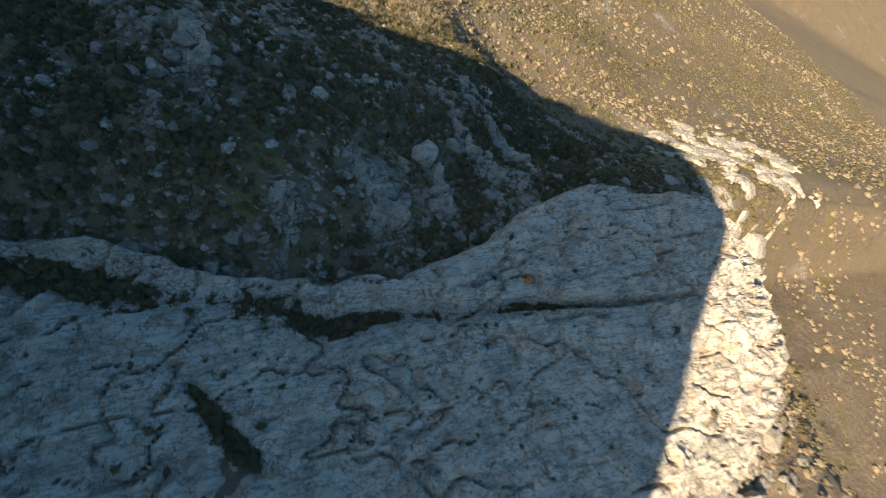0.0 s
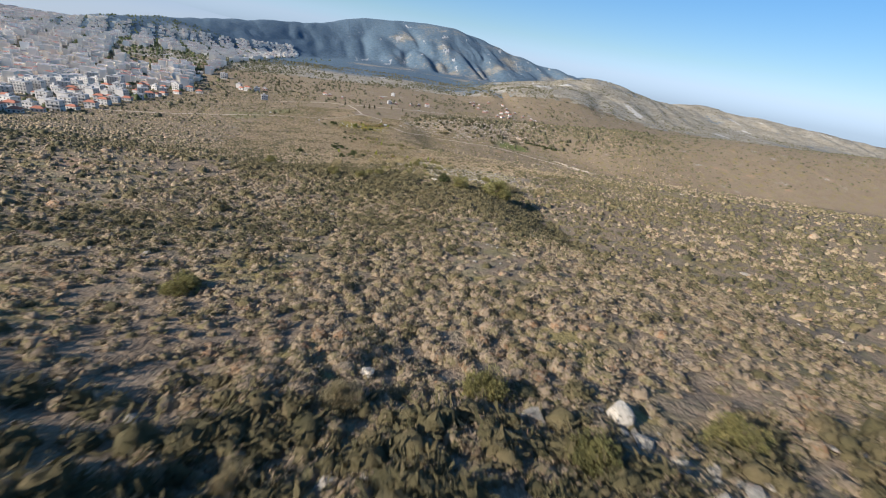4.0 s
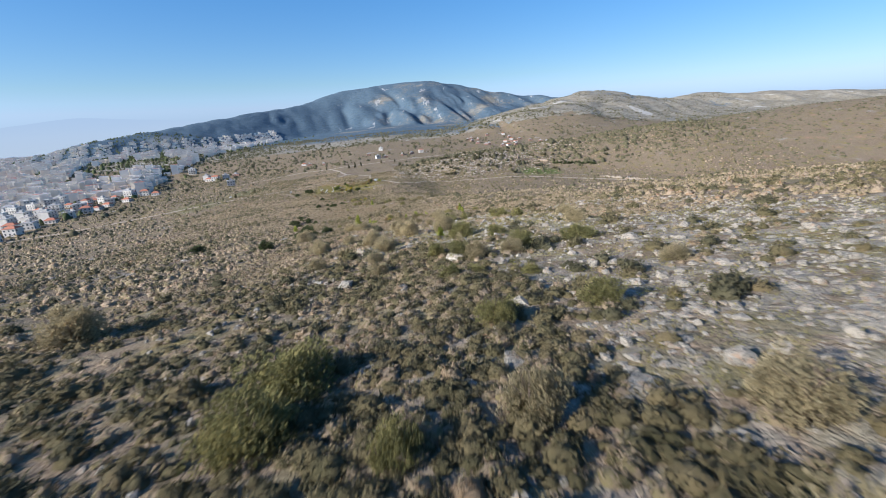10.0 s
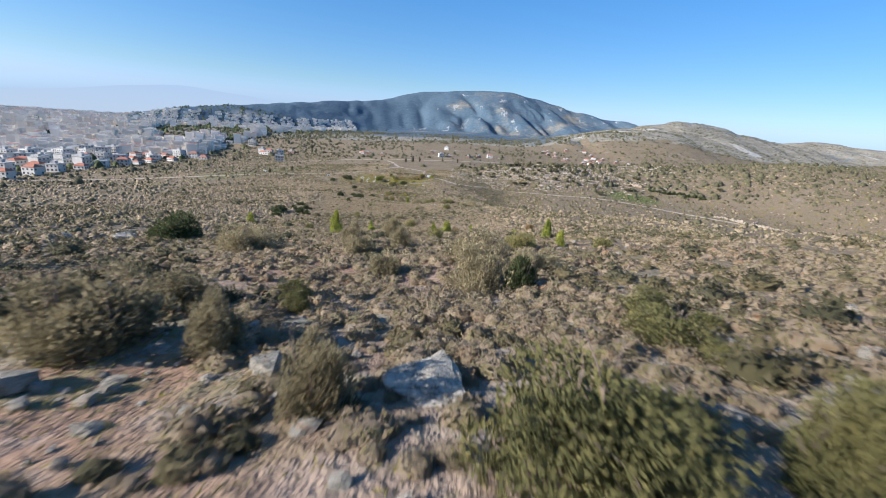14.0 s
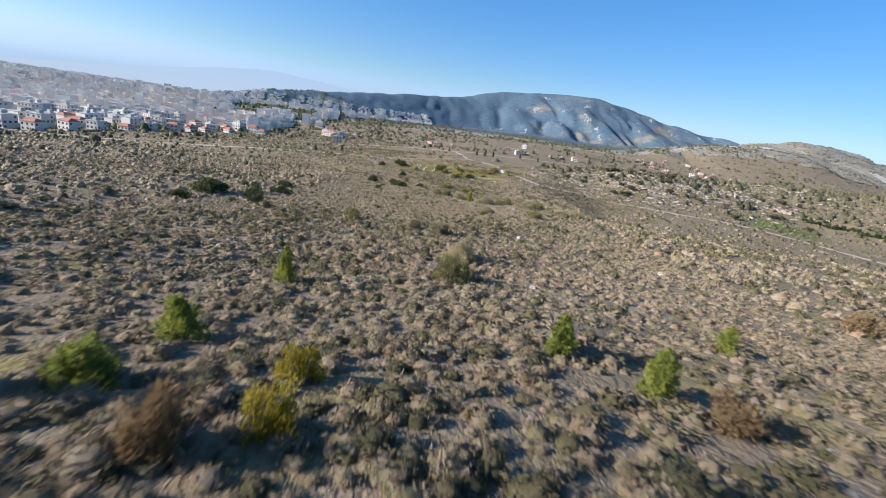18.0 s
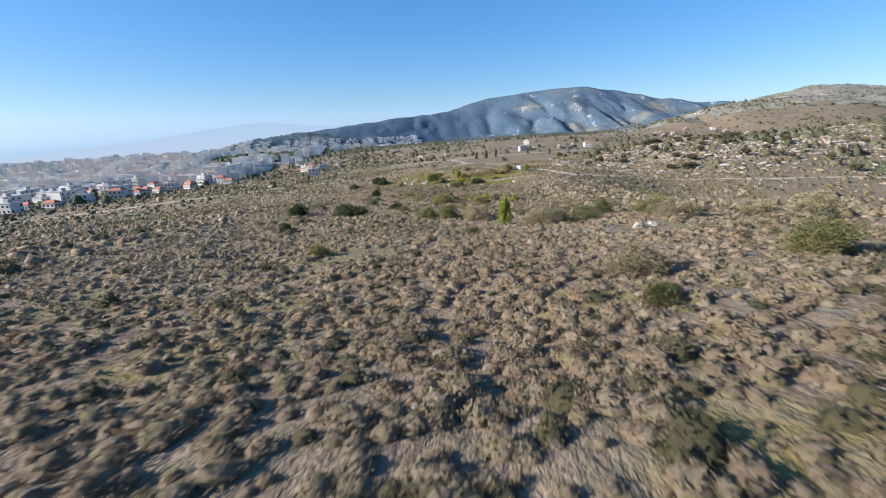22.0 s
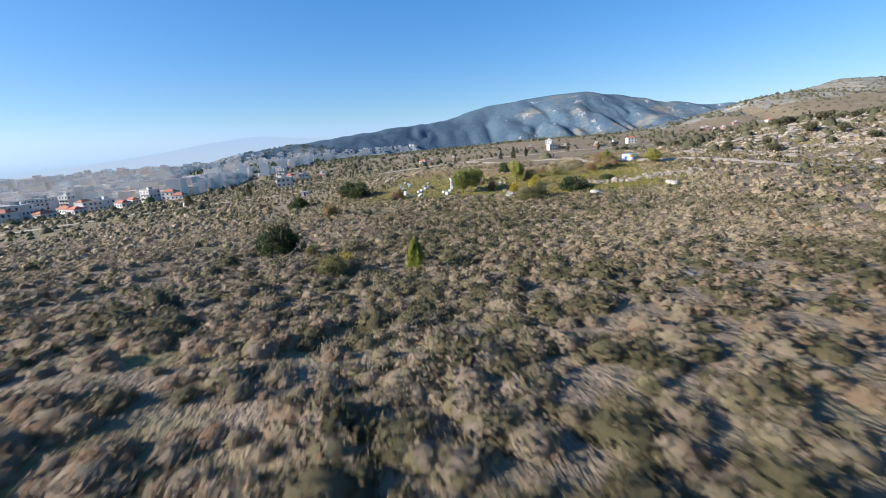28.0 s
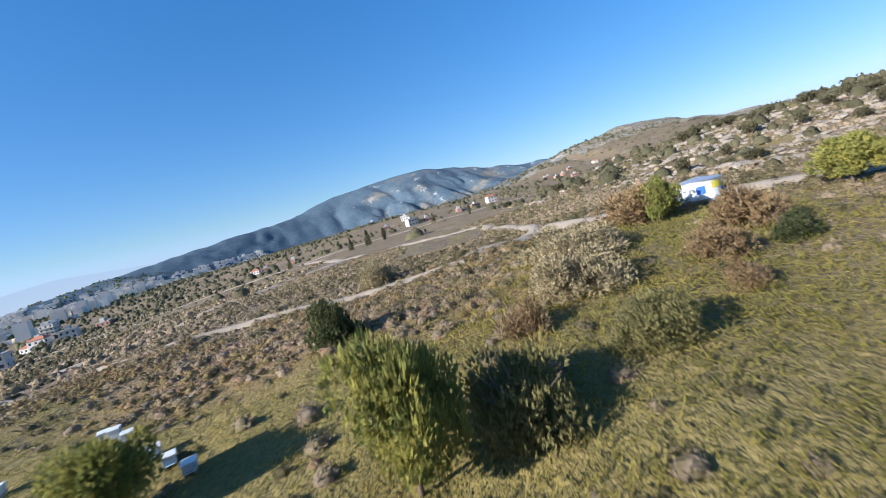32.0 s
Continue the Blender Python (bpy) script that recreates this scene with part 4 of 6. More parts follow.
def outcrop_height(x, y):
    """Ledges that break out of the spur below the slab."""
    m = smooth(vnoise(x * 1.2, y * 0.6, 6, 151, 4, 0.6) - 0.2 * smooth(y, 32, 44), 0.31, 0.37) * smooth(y, 12, 18) * (1 - smooth(y, 62, 74)) * smooth(x, -16, -8) * (1 - smooth(x, 46, 56))
    m = m * (1 - smooth(x, 0, 4) * (1 - smooth(x, 22, 27)) * smooth(y, 44, 50))
    rough = 0.8 * vnoise(x + 0.5 * y, y * 2, 3, 153, 4, 0.65) + 0.4 * np.round(vnoise(x, y, 3, 155, 2) * 3) / 3 + 0.75 * vnoise(x, y, 0.9, 157, 3) + 0.7 * np.abs(vnoise(x + 0.6 * y, y, 2.0, 159, 3)) - 0.8 * np.maximum(vnoise(x, y, 1.4, 158, 2) - 0.2, 0)
    return land(x, y, True) + m * (0.45 + rough) - (1 - m) * 0.9


ledge = grid_mesh("limestone_ledges", np.arange(-18, 58, 0.32), np.arange(10, 76, 0.32), outcrop_height, M_LEDGE, False)
tagged(new("limestone_ledges", ledge), "broken limestone ledges among dark scrub on the spur", "rock", kind="structure")


def far_rocks(x, y):
    """The sunlit crag across the gully."""
    d = np.hypot((x - 112) / 2.3, (y - 38 - 0.35 * (x - 112)) / 1.15)
    m = (1 - smooth(d + 7 * vnoise(x, y, 9, 161, 3), 16, 27)) * smooth(vnoise(x, y, 6, 163, 4), -0.1, 0.15)
    rough = 1.3 * vnoise(x + y, y * 1.6, 5, 165, 4, 0.6) + 0.5 * np.round(vnoise(x, y, 6, 167, 2) * 3) / 3
    return land(x, y, False) + m * (1.0 + rough) - (1 - m) * 2.5


crag = grid_mesh("crag", np.arange(62, 200, 0.6), np.arange(2, 110, 0.6), far_rocks, M_BOULDER, False)
tagged(new("crag", crag), "sunlit white limestone crag on the far side of the gully", "rock", kind="structure")

# orange paint mark on the slab
bm = bmesh.new()
mr = random.Random(5)
for k in range(9):
    cx, cy, r = 26.4 + mr.uniform(-0.5, 0.5), 10.2 + mr.uniform(-0.4, 0.4), mr.uniform(0.18, 0.38)
    ring = []
    for a in range(9):
        x, y = cx + r * math.cos(a * 0.698) * mr.uniform(0.7, 1.2), cy + r * math.sin(a * 0.698) * mr.uniform(0.7, 1.2)
        ring.append(bm.verts.new((x, y, float(slab_height(np.array([x]), np.array([y]))[0]) + 0.03 + 0.003 * k)))
    bm.faces.new(ring)
me = bpy.data.meshes.new("paint_mark")
bm.to_mesh(me)
me.materials.append(plain("orange_paint", (0.62, 0.22, 0.05), 0.8, 0.15, 5.0))
tagged(new("paint_mark", me), "faded orange paint mark sprayed on the rock", "paint mark")

# ---- where the larger plants, rocks and hives stand: x, y, half width, height ----
GREY_0 = [(14.9, 70.9, 0.55, 0.9), (16.8, 74.1, 0.76, 1.06), (21.1, 155.7, 1.09, 1.63), (17.1, 159.7, 1.08, 1.51), (48.9, 168.5, 2.61, 3.29), (58.9, 172.1, 1.74, 2.44), (23.3, 190.4, 1.15, 1.88), (37.6, 191.7, 1.86, 1.8), (30.8, 192.8, 1.47, 1.55), (14.6, 194.5, 1.22, 1.91), (27.3, 195.7, 2.16, 3.18), (1.3, 198.8, 1.93, 2.94), (30.2, 200.9, 1.31, 1.73), (24.1, 202.3, 0.97, 1.57), (38.2, 216.3, 1.06, 1.29), (-1, 221.5, 1.95, 3.07), (30.1, 224.7, 1.12, 1.37), (27.2, 224.9, 0.99, 1.61), (26.2, 227.2, 0.84, 2.2), (19.2, 227.6, 0.98, 1.37), (18.7, 234.1, 1.03, 1.68), (12.5, 235.9, 1.13, 1.52)]
GREY_1 = [(41.3, 238.1, 1.5, 1.74), (14.9, 240.4, 0.93, 1.62), (19.6, 240.5, 1.41, 1.98), (19.3, 244.9, 1.61, 1.76), (17.8, 249.7, 1.36, 2.24), (45.5, 250.6, 1.31, 1.75), (10.3, 252.1, 1.04, 1.94), (28.2, 253.8, 1.89, 2.65), (23.1, 254.7, 1.45, 2.77), (9.5, 255.5, 1.63, 2.28), (22.4, 258.6, 1.68, 2.65), (13.4, 261.7, 1.25, 1.68), (17.2, 263.1, 1.32, 1.98), (27.4, 269.2, 0.68, 1.62), (21.6, 271.7, 1.66, 2.21), (24.3, 271.7, 0.76, 1.66), (21.2, 275, 1.2, 1.59), (30.7, 280.4, 1.38, 2.15), (26.3, 282.6, 0.95, 1.43), (1.8, 284.2, 2.31, 3.11), (31.0, 285.2, 2.1, 2.0), (33.6, 283.6, 1.6, 1.5), (23.5, 289, 1.25, 1.65)]
GREY_2 = [(25.9, 291.3, 0.84, 1.77), (22.1, 293.4, 1.02, 2.14), (13.4, 295, 2.48, 2.36), (10.4, 299.5, 2.33, 2.21), (22.5, 311, 1.49, 2.46), (19.9, 361.6, 0.84, 1.37), (19.3, 365.9, 1.34, 1.91), (14, 382, 1.51, 2.01), (10.3, 383.6, 1.03, 1.77), (13.8, 446, 2.25, 2.17), (5.9, 449.9, 1.66, 2.12), (5, 452, 1.45, 2.03), (-1.8, 456.5, 1.41, 1.3), (-14.8, 554.6, 0.95, 1.33), (-8, 581.4, 2.32, 2.43), (-4.8, 587.6, 3.37, 2.75), (-17.2, 602.4, 1.86, 2.92)]
GREEN_0 = [(23.6, 71.7, 0.81, 1.17), (28.6, 72.6, 0.94, 1.25), (21.5, 75.2, 0.86, 1.21), (7.7, 84.4, 1.02, 1.22), (32.3, 148.4, 2.05, 2.64), (12, 149.8, 1.23, 1.64), (40.7, 150.6, 3.55, 4.31), (6.4, 152.6, 1.53, 2.01), (13.4, 153, 1.2, 1.69), (15.7, 153.1, 1.08, 1.7), (28.1, 180.1, 1.09, 1.91), (38.6, 180.4, 2.01, 2.81), (23, 183.3, 1.59, 2.34), (-15.1, 185.7, 2.09, 3.29), (37.9, 195.1, 1.99, 1.39), (50, 200.2, 1.85, 1.94), (20.3, 201.4, 0.8, 1.12), (16.5, 203.1, 1.47, 1.76), (16.7, 206.2, 1.95, 1.84), (24.9, 209.4, 0.98, 1.41), (30.1, 210.1, 1.16, 1.36), (29.3, 217.9, 0.71, 0.69)]
GREEN_1 = [(24.2, 219.4, 0.81, 1.14), (26.1, 219.9, 0.76, 0.74), (25.9, 226.2, 1.31, 1.8), (31.4, 226.7, 1.51, 1.59), (36.9, 227.3, 1.7, 1.43), (24.3, 228.7, 0.87, 1.83), (32, 237.6, 1.43, 1.35), (29.1, 242.9, 1.77, 2.05), (40, 255.8, 1.13, 1.48), (38.1, 259.2, 1.8, 1.89), (33.6, 267.3, 0.65, 1.55), (31.1, 267.4, 1.49, 1.57), (35, 271.1, 0.55, 0.58), (34.5, 272.5, 1.04, 1.02), (35.9, 273.3, 0.6, 0.58), (34.9, 274.4, 0.81, 1.02), (24.6, 275.5, 0.53, 0.84), (23.9, 277.3, 0.7, 0.9), (34.4, 292.1, 1.33, 1.4), (42, 298, 0.92, 0.85), (27.9, 300.2, 0.82, 1.43), (1.7, 342.6, 0.92, 1.61)]
GREEN_2 = [(19.8, 357.1, 1.52, 2), (1.1, 385.7, 1.04, 1.7), (-3.5, 427.4, 0.86, 1.21), (6.4, 438.2, 0.82, 1.1), (17.4, 443.7, 1.84, 1.05), (1.6, 452, 1.36, 2.14), (-1.5, 453.7, 1.43, 2.04), (27.7, 454.9, 2.23, 2.34), (-7.6, 463.9, 0.94, 1.29), (3.3, 475.2, 1.36, 1.42), (-3.8, 477.5, 2.43, 2.37), (-23.6, 506.3, 0.85, 1.33), (-26.9, 510.8, 0.51, 1.07), (-14.2, 551.3, 1.73, 2.23), (-12.8, 555.1, 1.39, 2.67), (-13.5, 573.8, 1.7, 2.5), (-8.6, 575.2, 1.5, 1.7)]
DARK_0 = [(29.6, 152.4, 1.66, 2.32), (32.4, 279.8, 0.69, 1.82), (32.7, 281.7, 0.63, 1.2), (-6.4, 282.9, 1.92, 2.35), (-32.8, 310.1, 2.24, 2.62), (-3.6, 310.7, 3.36, 3.76), (1.5, 315.4, 1.77, 1.86), (-20.6, 378.9, 1.76, 1.58), (-14.5, 386.3, 1.47, 1.54), (-24.1, 388.7, 3.16, 2.25), (-18.6, 391.8, 1.76, 2.11), (-22.8, 397.9, 1.29, 1.8), (-20.5, 402.4, 2.19, 1.53), (-26.1, 413, 2.22, 1.66), (-16.3, 443.9, 1.01, 1.31), (-15.5, 460.8, 2.79, 2.1), (-24.7, 460.8, 1.73, 2.54), (-15.3, 464.7, 1.27, 1.34), (-20.2, 468.2, 1.59, 1.54), (-11.6, 471.8, 1.32, 1.66), (-15.6, 483.7, 0.89, 0.78), (-4.6, 485.4, 2.36, 1.77)]
DARK_1 = [(-29.7, 512.2, 1.44, 2.43), (-6.9, 560.6, 2.58, 2.51), (-58.6, 564.6, 2.33, 2.44), (-0.1, 568.6, 1.5, 1.15), (-47.5, 568.9, 2.42, 3.55), (-51.3, 572.6, 2.73, 3.13), (1.6, 579.6, 1.16, 1.57), (-19.2, 585.1, 1.56, 2.57)]
GREY_3 = [(12.9, 442.1, 1.94, 1.94), (24.9, 440.7, 2.13, 1.8), (33.6, 445.0, 2.29, 1.72), (37.4, 442.6, 2.84, 2.28), (16.7, 419.9, 1.64, 1.64)]
GREEN_3 = [(17.7, 446.1, 1.43, 1.25), (20.0, 448.5, 1.2, 2.26), (25.6, 450.5, 2.0, 2.4), (26.9, 424.3, 1.78, 2.11), (16.3, 414.8, 0.76, 0.95)]
ROCK_0 = [(100, 19.6, 4.21, 3.31), (5.3, 24.5, 0.6, 1.09), (20.4, 25.7, 1.53, 1.81), (10, 30.6, 0.82, 1.23), (16.1, 31.2, 0.61, 0.64), (15.3, 32, 0.26, 0.22), (21.5, 32.2, 0.34, 0.17), (16, 32.3, 0.27, 0.23), (20.8, 32.3, 0.45, 0.22), (25.6, 32.9, 0.35, 0.19), (19.7, 33, 0.5, 0.24), (24.6, 33.5, 0.43, 0.22), (11.3, 33.5, 0.58, 0.5), (23.7, 33.6, 0.37, 0.19), (8.6, 33.9, 0.19, 0.15), (10.6, 34.2, 0.36, 0.32), (8.2, 34.7, 0.2, 0.14), (7.3, 34.7, 0.27, 0.21), (9.8, 34.8, 0.46, 0.4), (4, 35, 0.37, 0.21), (9, 35.1, 0.42, 0.35), (3, 35.4, 0.25, 0.13)]
ROCK_1 = [(25.5, 35.7, 0.43, 0.23), (24.2, 35.7, 0.55, 0.22), (26.9, 35.7, 0.63, 0.23), (23.4, 36.1, 0.52, 0.22), (6.9, 36.1, 0.41, 0.18), (6.2, 36.3, 0.37, 0.17), (5.6, 36.6, 0.49, 0.22), (23.4, 37.4, 0.45, 0.27), (4.7, 37.4, 0.29, 0.16), (21.5, 38, 0.46, 0.27), (22.7, 38.5, 0.4, 0.25), (27.7, 39.1, 0.49, 0.28), (6.7, 39.1, 0.35, 0.2), (29.3, 39.2, 0.58, 0.29), (27, 39.5, 0.43, 0.28), (7.2, 40.8, 0.37, 0.22), (5.1, 40.9, 0.36, 0.21), (36.2, 42.1, 0.95, 0.37), (22.1, 43, 0.51, 0.38), (25.3, 44.4, 0.53, 0.38), (24.3, 44.5, 0.54, 0.38), (23.3, 46.3, 0.69, 0.52)]
ROCK_2 = [(25.6, 73.9, 0.54, 0.85), (17.5, 76, 0.25, 0.45), (27.8, 155.5, 0.71, 0.83), (27.1, 182.5, 0.57, 0.72), (15.4, 188.8, 0.25, 0.43), (16.2, 189.8, 0.73, 0.89), (30.1, 223.2, 0.2, 0.28), (25.6, 225.7, 0.78, 1.06), (30.1, 234.2, 0.3, 0.5), (29.2, 270, 0.78, 0.53), (29.1, 270.8, 0.33, 0.25), (13.1, 274.3, 0.56, 0.71), (-15.5, 309, 0.93, 1.39), (-10.2, 311.3, 1.24, 1.48), (25.2, 360.1, 0.25, 0.33), (39.2, 378.5, 0.41, 0.46), (24, 388, 0.42, 0.58), (9, 423, 0.15, 0.22), (20.4, 435, 0.48, 0.53), (17.7, 435.5, 0.25, 0.71), (21.6, 435.5, 0.37, 0.36), (9.3, 442.4, 0.23, 0.32)]
ROCK_3 = [(6.5, 444.4, 0.18, 0.19), (9, 448.3, 0.2, 0.26), (4.6, 479.8, 0.19, 0.25), (-8.2, 481.2, 0.36, 0.3), (-13.7, 541.2, 0.29, 0.34), (-4.5, 553.8, 0.93, 0.81), (-17.2, 556.4, 0.68, 0.98), (7.2, 558.1, 0.86, 0.72)]
PINE_0 = [(26.9, 247.7, 0.68, 1.34), (30.1, 248.3, 0.58, 1.13), (38.7, 298.9, 0.66, 1.38), (39.6, 307.9, 0.74, 2.13), (28.5, 331.9, 1.2, 2.1), (9, 335.3, 1.46, 4.08), (28.7, 336.4, 1.04, 1.34), (32.7, 336.5, 0.61, 0.96), (14.7, 338.7, 1.09, 1.21), (13.8, 342.2, 0.96, 1.44), (28.6, 344.9, 0.83, 1.6), (25.7, 346.4, 0.83, 1.58), (42.4, 350.1, 0.79, 1.16), (12.1, 351, 0.69, 2.08), (33.4, 351.4, 0.62, 1.3), (-16.6, 356.1, 1.19, 2.49), (9.2, 446.0, 1.05, 3.2), (9.4, 476.9, 0.85, 1.15), (-10.6, 483.8, 0.63, 1.47), (-19.8, 507.4, 0.68, 1.56)]
YELLOW_0 = [(19.6, 338.1, 0.75, 1.24), (18.9, 340.4, 0.71, 1.25), (0.4, 481.8, 0.53, 1), (3.2, 486.6, 1.05, 1.38), (-24.3, 509.5, 0.63, 0.82), (-16.5, 560.5, 0.8, 1.81), (-13.5, 564.6, 0.93, 1.4), (-12.9, 566, 0.95, 2.21)]
RUST_0 = [(18.3, 336.9, 0.62, 1.6), (30.2, 343.6, 0.77, 1.34), (19.9, 359.2, 1.36, 1.43), (48.5, 365.2, 1.26, 2.12), (-39.5, 539.8, 1.32, 1.85), (-14.9, 557.8, 0.81, 1.38), (-36.4, 559.2, 1.36, 1.79), (-20.4, 563.5, 0.98, 2.23), (3.6, 584.7, 0.9, 1.69), (3.3, 592.6, 3.3, 3.03), (2.9, 583.0, 2.0, 2.6), (-1.6, 580.6, 1.5, 1.8), (-11.5, 579.0, 1.2, 1.5), (-23.0, 571.5, 0.9, 1.2), (-3.5, 577.0, 1.0, 1.3)]
BARE_0 = [(-15.9, 552.8, 1.42, 2.68), (-14.2, 556.4, 1.56, 2.59), (-5.4, 568, 2.15, 3.98)]
DEADTREE_0 = [(11.8, 39.9, 1.09, 1.37), (30.8, 78.4, 1.38, 1.19), (21.3, 83.5, 0.9, 0.95), (-13.2, 558.5, 1.59, 2.51), (-12.4, 558.8, 1.31, 1.75), (-12.9, 560.4, 0.48, 1.6)]
BIGPINE_0 = [(-25.4, 562.4, 2.12, 3.88), (-24.3, 565.9, 1.75, 3.66), (-16.4, 572.9, 1.64, 3.66), (-24.5, 575.6, 1.56, 2.57), (11.3, 584.5, 1.91, 2.87), (3.2, 590.2, 1.42, 2.98)]
HIVE_0 = [(-32.6, 559.6), (-34, 559.9), (-28.1, 561.3), (-35.9, 562.1), (-28.2, 562.4), (-33, 562.4), (-29.1, 563.5), (-36.7, 565.1), (-28.3, 565.6), (-34.5, 566.5), (-28.3, 567.6), (-34.2, 567.7), (-23.5, 568.1), (-21.4, 568.6), (-33.8, 569.2), (-19.3, 569.4), (-33.3, 570.2), (-38.6, 570.2), (-28.8, 570.4), (-34.4, 570.7), (-37.6, 571.4), (-46.9, 571.5)]
HIVE_1 = [(-37.9, 573.1), (-39.9, 573.3), (-34.5, 574.9), (-38.8, 574.9), (-29.7, 576.2), (-23.2, 577.4), (-24.2, 578.3), (-25.1, 579.2), (-40.4, 578.7), (-30.3, 578.8), (-30.7, 580), (-27.2, 581.5), (-28, 582.1), (-28.8, 582.7)]

# ---- larger plants, one by one ----
def part(name, data, parent, label=""):
    ob = new(name, data)
    ob.parent = parent
    return tagged(ob, label)


def branch_mesh(name, lines, mat, sides=5):
    """Tapered limbs: each line is a list of (point, radius)."""
    verts, faces = [], []
    for line in lines:
        base = len(verts)
        for k, (p, r) in enumerate(line):
            p = Vector(p)
            q = Vector(line[min(k + 1, len(line) - 1)][0]) - Vector(line[max(k - 1, 0)][0])
            q = q.normalized() if q.length > 1e-6 else Vector((0, 0, 1))
            u = q.orthogonal().normalized()
            w = q.cross(u)
            for s in range(sides):
                a = 2 * math.pi * s / sides
                verts.append(p + (u * math.cos(a) + w * math.sin(a)) * r)
        for k in range(len(line) - 1):
            for s in range(sides):
                i, j = base + k * sides + s, base + k * sides + (s + 1) % sides
                faces.append((i, j, j + sides, i + sides))
    return raw_mesh(name, np.array([tuple(v) for v in verts]), np.array(faces), mat, True)


def limbs(r, start, aim, length, width, depth, spread=0.5, bend=0.18, kids=3):
    """A limb with side limbs, as lines for branch_mesh."""
    lines, line = [], []
    p, d = Vector(start), Vector(aim).normalized()
    steps = 5
    for k in range(steps + 1):
        line.append((tuple(p), width * (1 - 0.75 * k / steps)))
        d = (d + Vector((r.gauss(0, bend), r.gauss(0, bend), r.gauss(0, bend * 0.6) + 0.02))).normalized()
        p = p + d * length / steps
    lines.append(line)
    if depth > 0:
        for k in range(kids):
            at = r.randint(2, steps)
            q, w = line[at]
            side = (d + Vector((r.gauss(0, spread), r.gauss(0, spread), r.gauss(0, spread * 0.6) + 0.1))).normalized()
            lines += limbs(r, q, side, length * r.uniform(0.45, 0.75), w * 0.7, depth - 1, spread, bend, kids)
    return lines


def leaf_mesh(name, seed, mat, clumps, leaves, leaf, shape, long=1.6):
    """A crown of unit half width and unit height: many small leaves in clumps, with gaps and an uneven outline."""
    g = np.random.default_rng(seed)
    c = g.normal(0, 1, (clumps, 3))
    c /= np.linalg.norm(c, axis=1, keepdims=True)
    c *= g.uniform(0.35, 0.80, (clumps, 1))
    size = g.uniform(0.24, 0.42, clumps)
    if shape == "dome":
        c[:, 2] = np.abs(c[:, 2]) * 0.85 + 0.10
    elif shape == "cone":
        h = g.uniform(0.08, 0.95, clumps)
        a = g.uniform(0, 2 * np.pi, clumps)
        rad = (1.02 - h) ** 0.7 * g.uniform(0.3, 0.85, clumps)
        c = np.stack([np.cos(a) * rad, np.sin(a) * rad, h], 1)
        size = g.uniform(0.13, 0.26, clumps) * (1.2 - 0.6 * h)
    else:
        c[:, 2] = c[:, 2] * 0.46 + 0.62
        size *= 0.95
    pick = g.integers(0, clumps, leaves)
    d = g.normal(0, 1, (leaves, 3))
    d /= np.linalg.norm(d, axis=1, keepdims=True)
    flat = np.array([1, 1, 0.8 if shape != "cone" else 1.3])
    p = c[pick] + d * (size[pick] * g.uniform(0.45, 1.08, leaves) ** 0.6)[:, None] * flat * ([1, 1, 0.75] if shape == "crown" else [1, 1, 1])
    p[:, 2] = np.maximum(p[:, 2], 0.02 if shape != "crown" else 0.2)
    out = d + np.array([0, 0, 0.5]) + g.normal(0, 0.35, (leaves, 3))
    out /= np.linalg.norm(out, axis=1, keepdims=True)
    side = np.cross(out, g.normal(0, 1, (leaves, 3)))
    side /= np.linalg.norm(side, axis=1, keepdims=True)
    ln = leaf * long * g.uniform(0.6, 1.3, (leaves, 1))
    wd = leaf * 0.55 * g.uniform(0.6, 1.2, (leaves, 1))
    v = np.stack([p - out * ln * 0.4 + side * wd, p + out * ln * 0.6, p - out * ln * 0.3 - side * wd], 1).reshape(-1, 3)
    return raw_mesh(name, v, np.arange(leaves * 3).reshape(-1, 3), mat)


def bush_kinds(name, count, seed, mat, stem_mat, clumps, leaves, leaf, shape, label, category, trunk=0.0, long=1.6):
    """Several plants of one kind, at unit size, kept aside as patterns for copies."""
    made = []
    for k in range(count):
        r = random.Random(seed + k)
        root = new(name)
        lines = []
        if trunk:
            lean = Vector((r.gauss(0, 0.10), r.gauss(0, 0.10), 1))
            lines += limbs(r, (0, 0, -0.03), lean, 0.62, trunk, 0, bend=0.05)
            for _ in range(6):
                lines += limbs(r, (lean.x * 0.3, lean.y * 0.3, r.uniform(0.28, 0.5)), (r.gauss(0, 1), r.gauss(0, 1), 0.7), r.uniform(0.4, 0.65), trunk * 0.45, 0)
        else:
            for _ in range(7):
                a = r.uniform(0, 6.28)
                lines += limbs(r, (math.cos(a) * 0.05, math.sin(a) * 0.05, -0.04), (math.cos(a) * 0.8, math.sin(a) * 0.8, r.uniform(0.7, 1.4)), r.uniform(0.6, 0.95), 0.035, 1, kids=2)
        part("trunk" if trunk else "stem", branch_mesh(name + "_wood", lines, stem_mat), root, "bare grey-brown wood")
        part("crown", leaf_mesh(name + "_crown", seed + 50 + k, mat, clumps, leaves, leaf, shape, long), root)
        tagged(root, label, category)
        made.append(root)
    return made


def plant(kinds, places, seed, squash=1.0, sink=0.05):
    """The patterns themselves take the first places; copies stand at the rest."""
    r = random.Random(seed)
    for k, (x, y, half, high) in enumerate(places):
        s = Matrix.Diagonal((half * r.uniform(0.95, 1.1), half * r.uniform(0.95, 1.1), high * squash, 1))
        m = pose(x, y, float(land(x, y)) - sink, 0, 0, r.uniform(0, 360)) @ s
        if k < len(kinds):
            kinds[k].matrix_basis = m
        else:
            copy_one(kinds[k % len(kinds)], m)


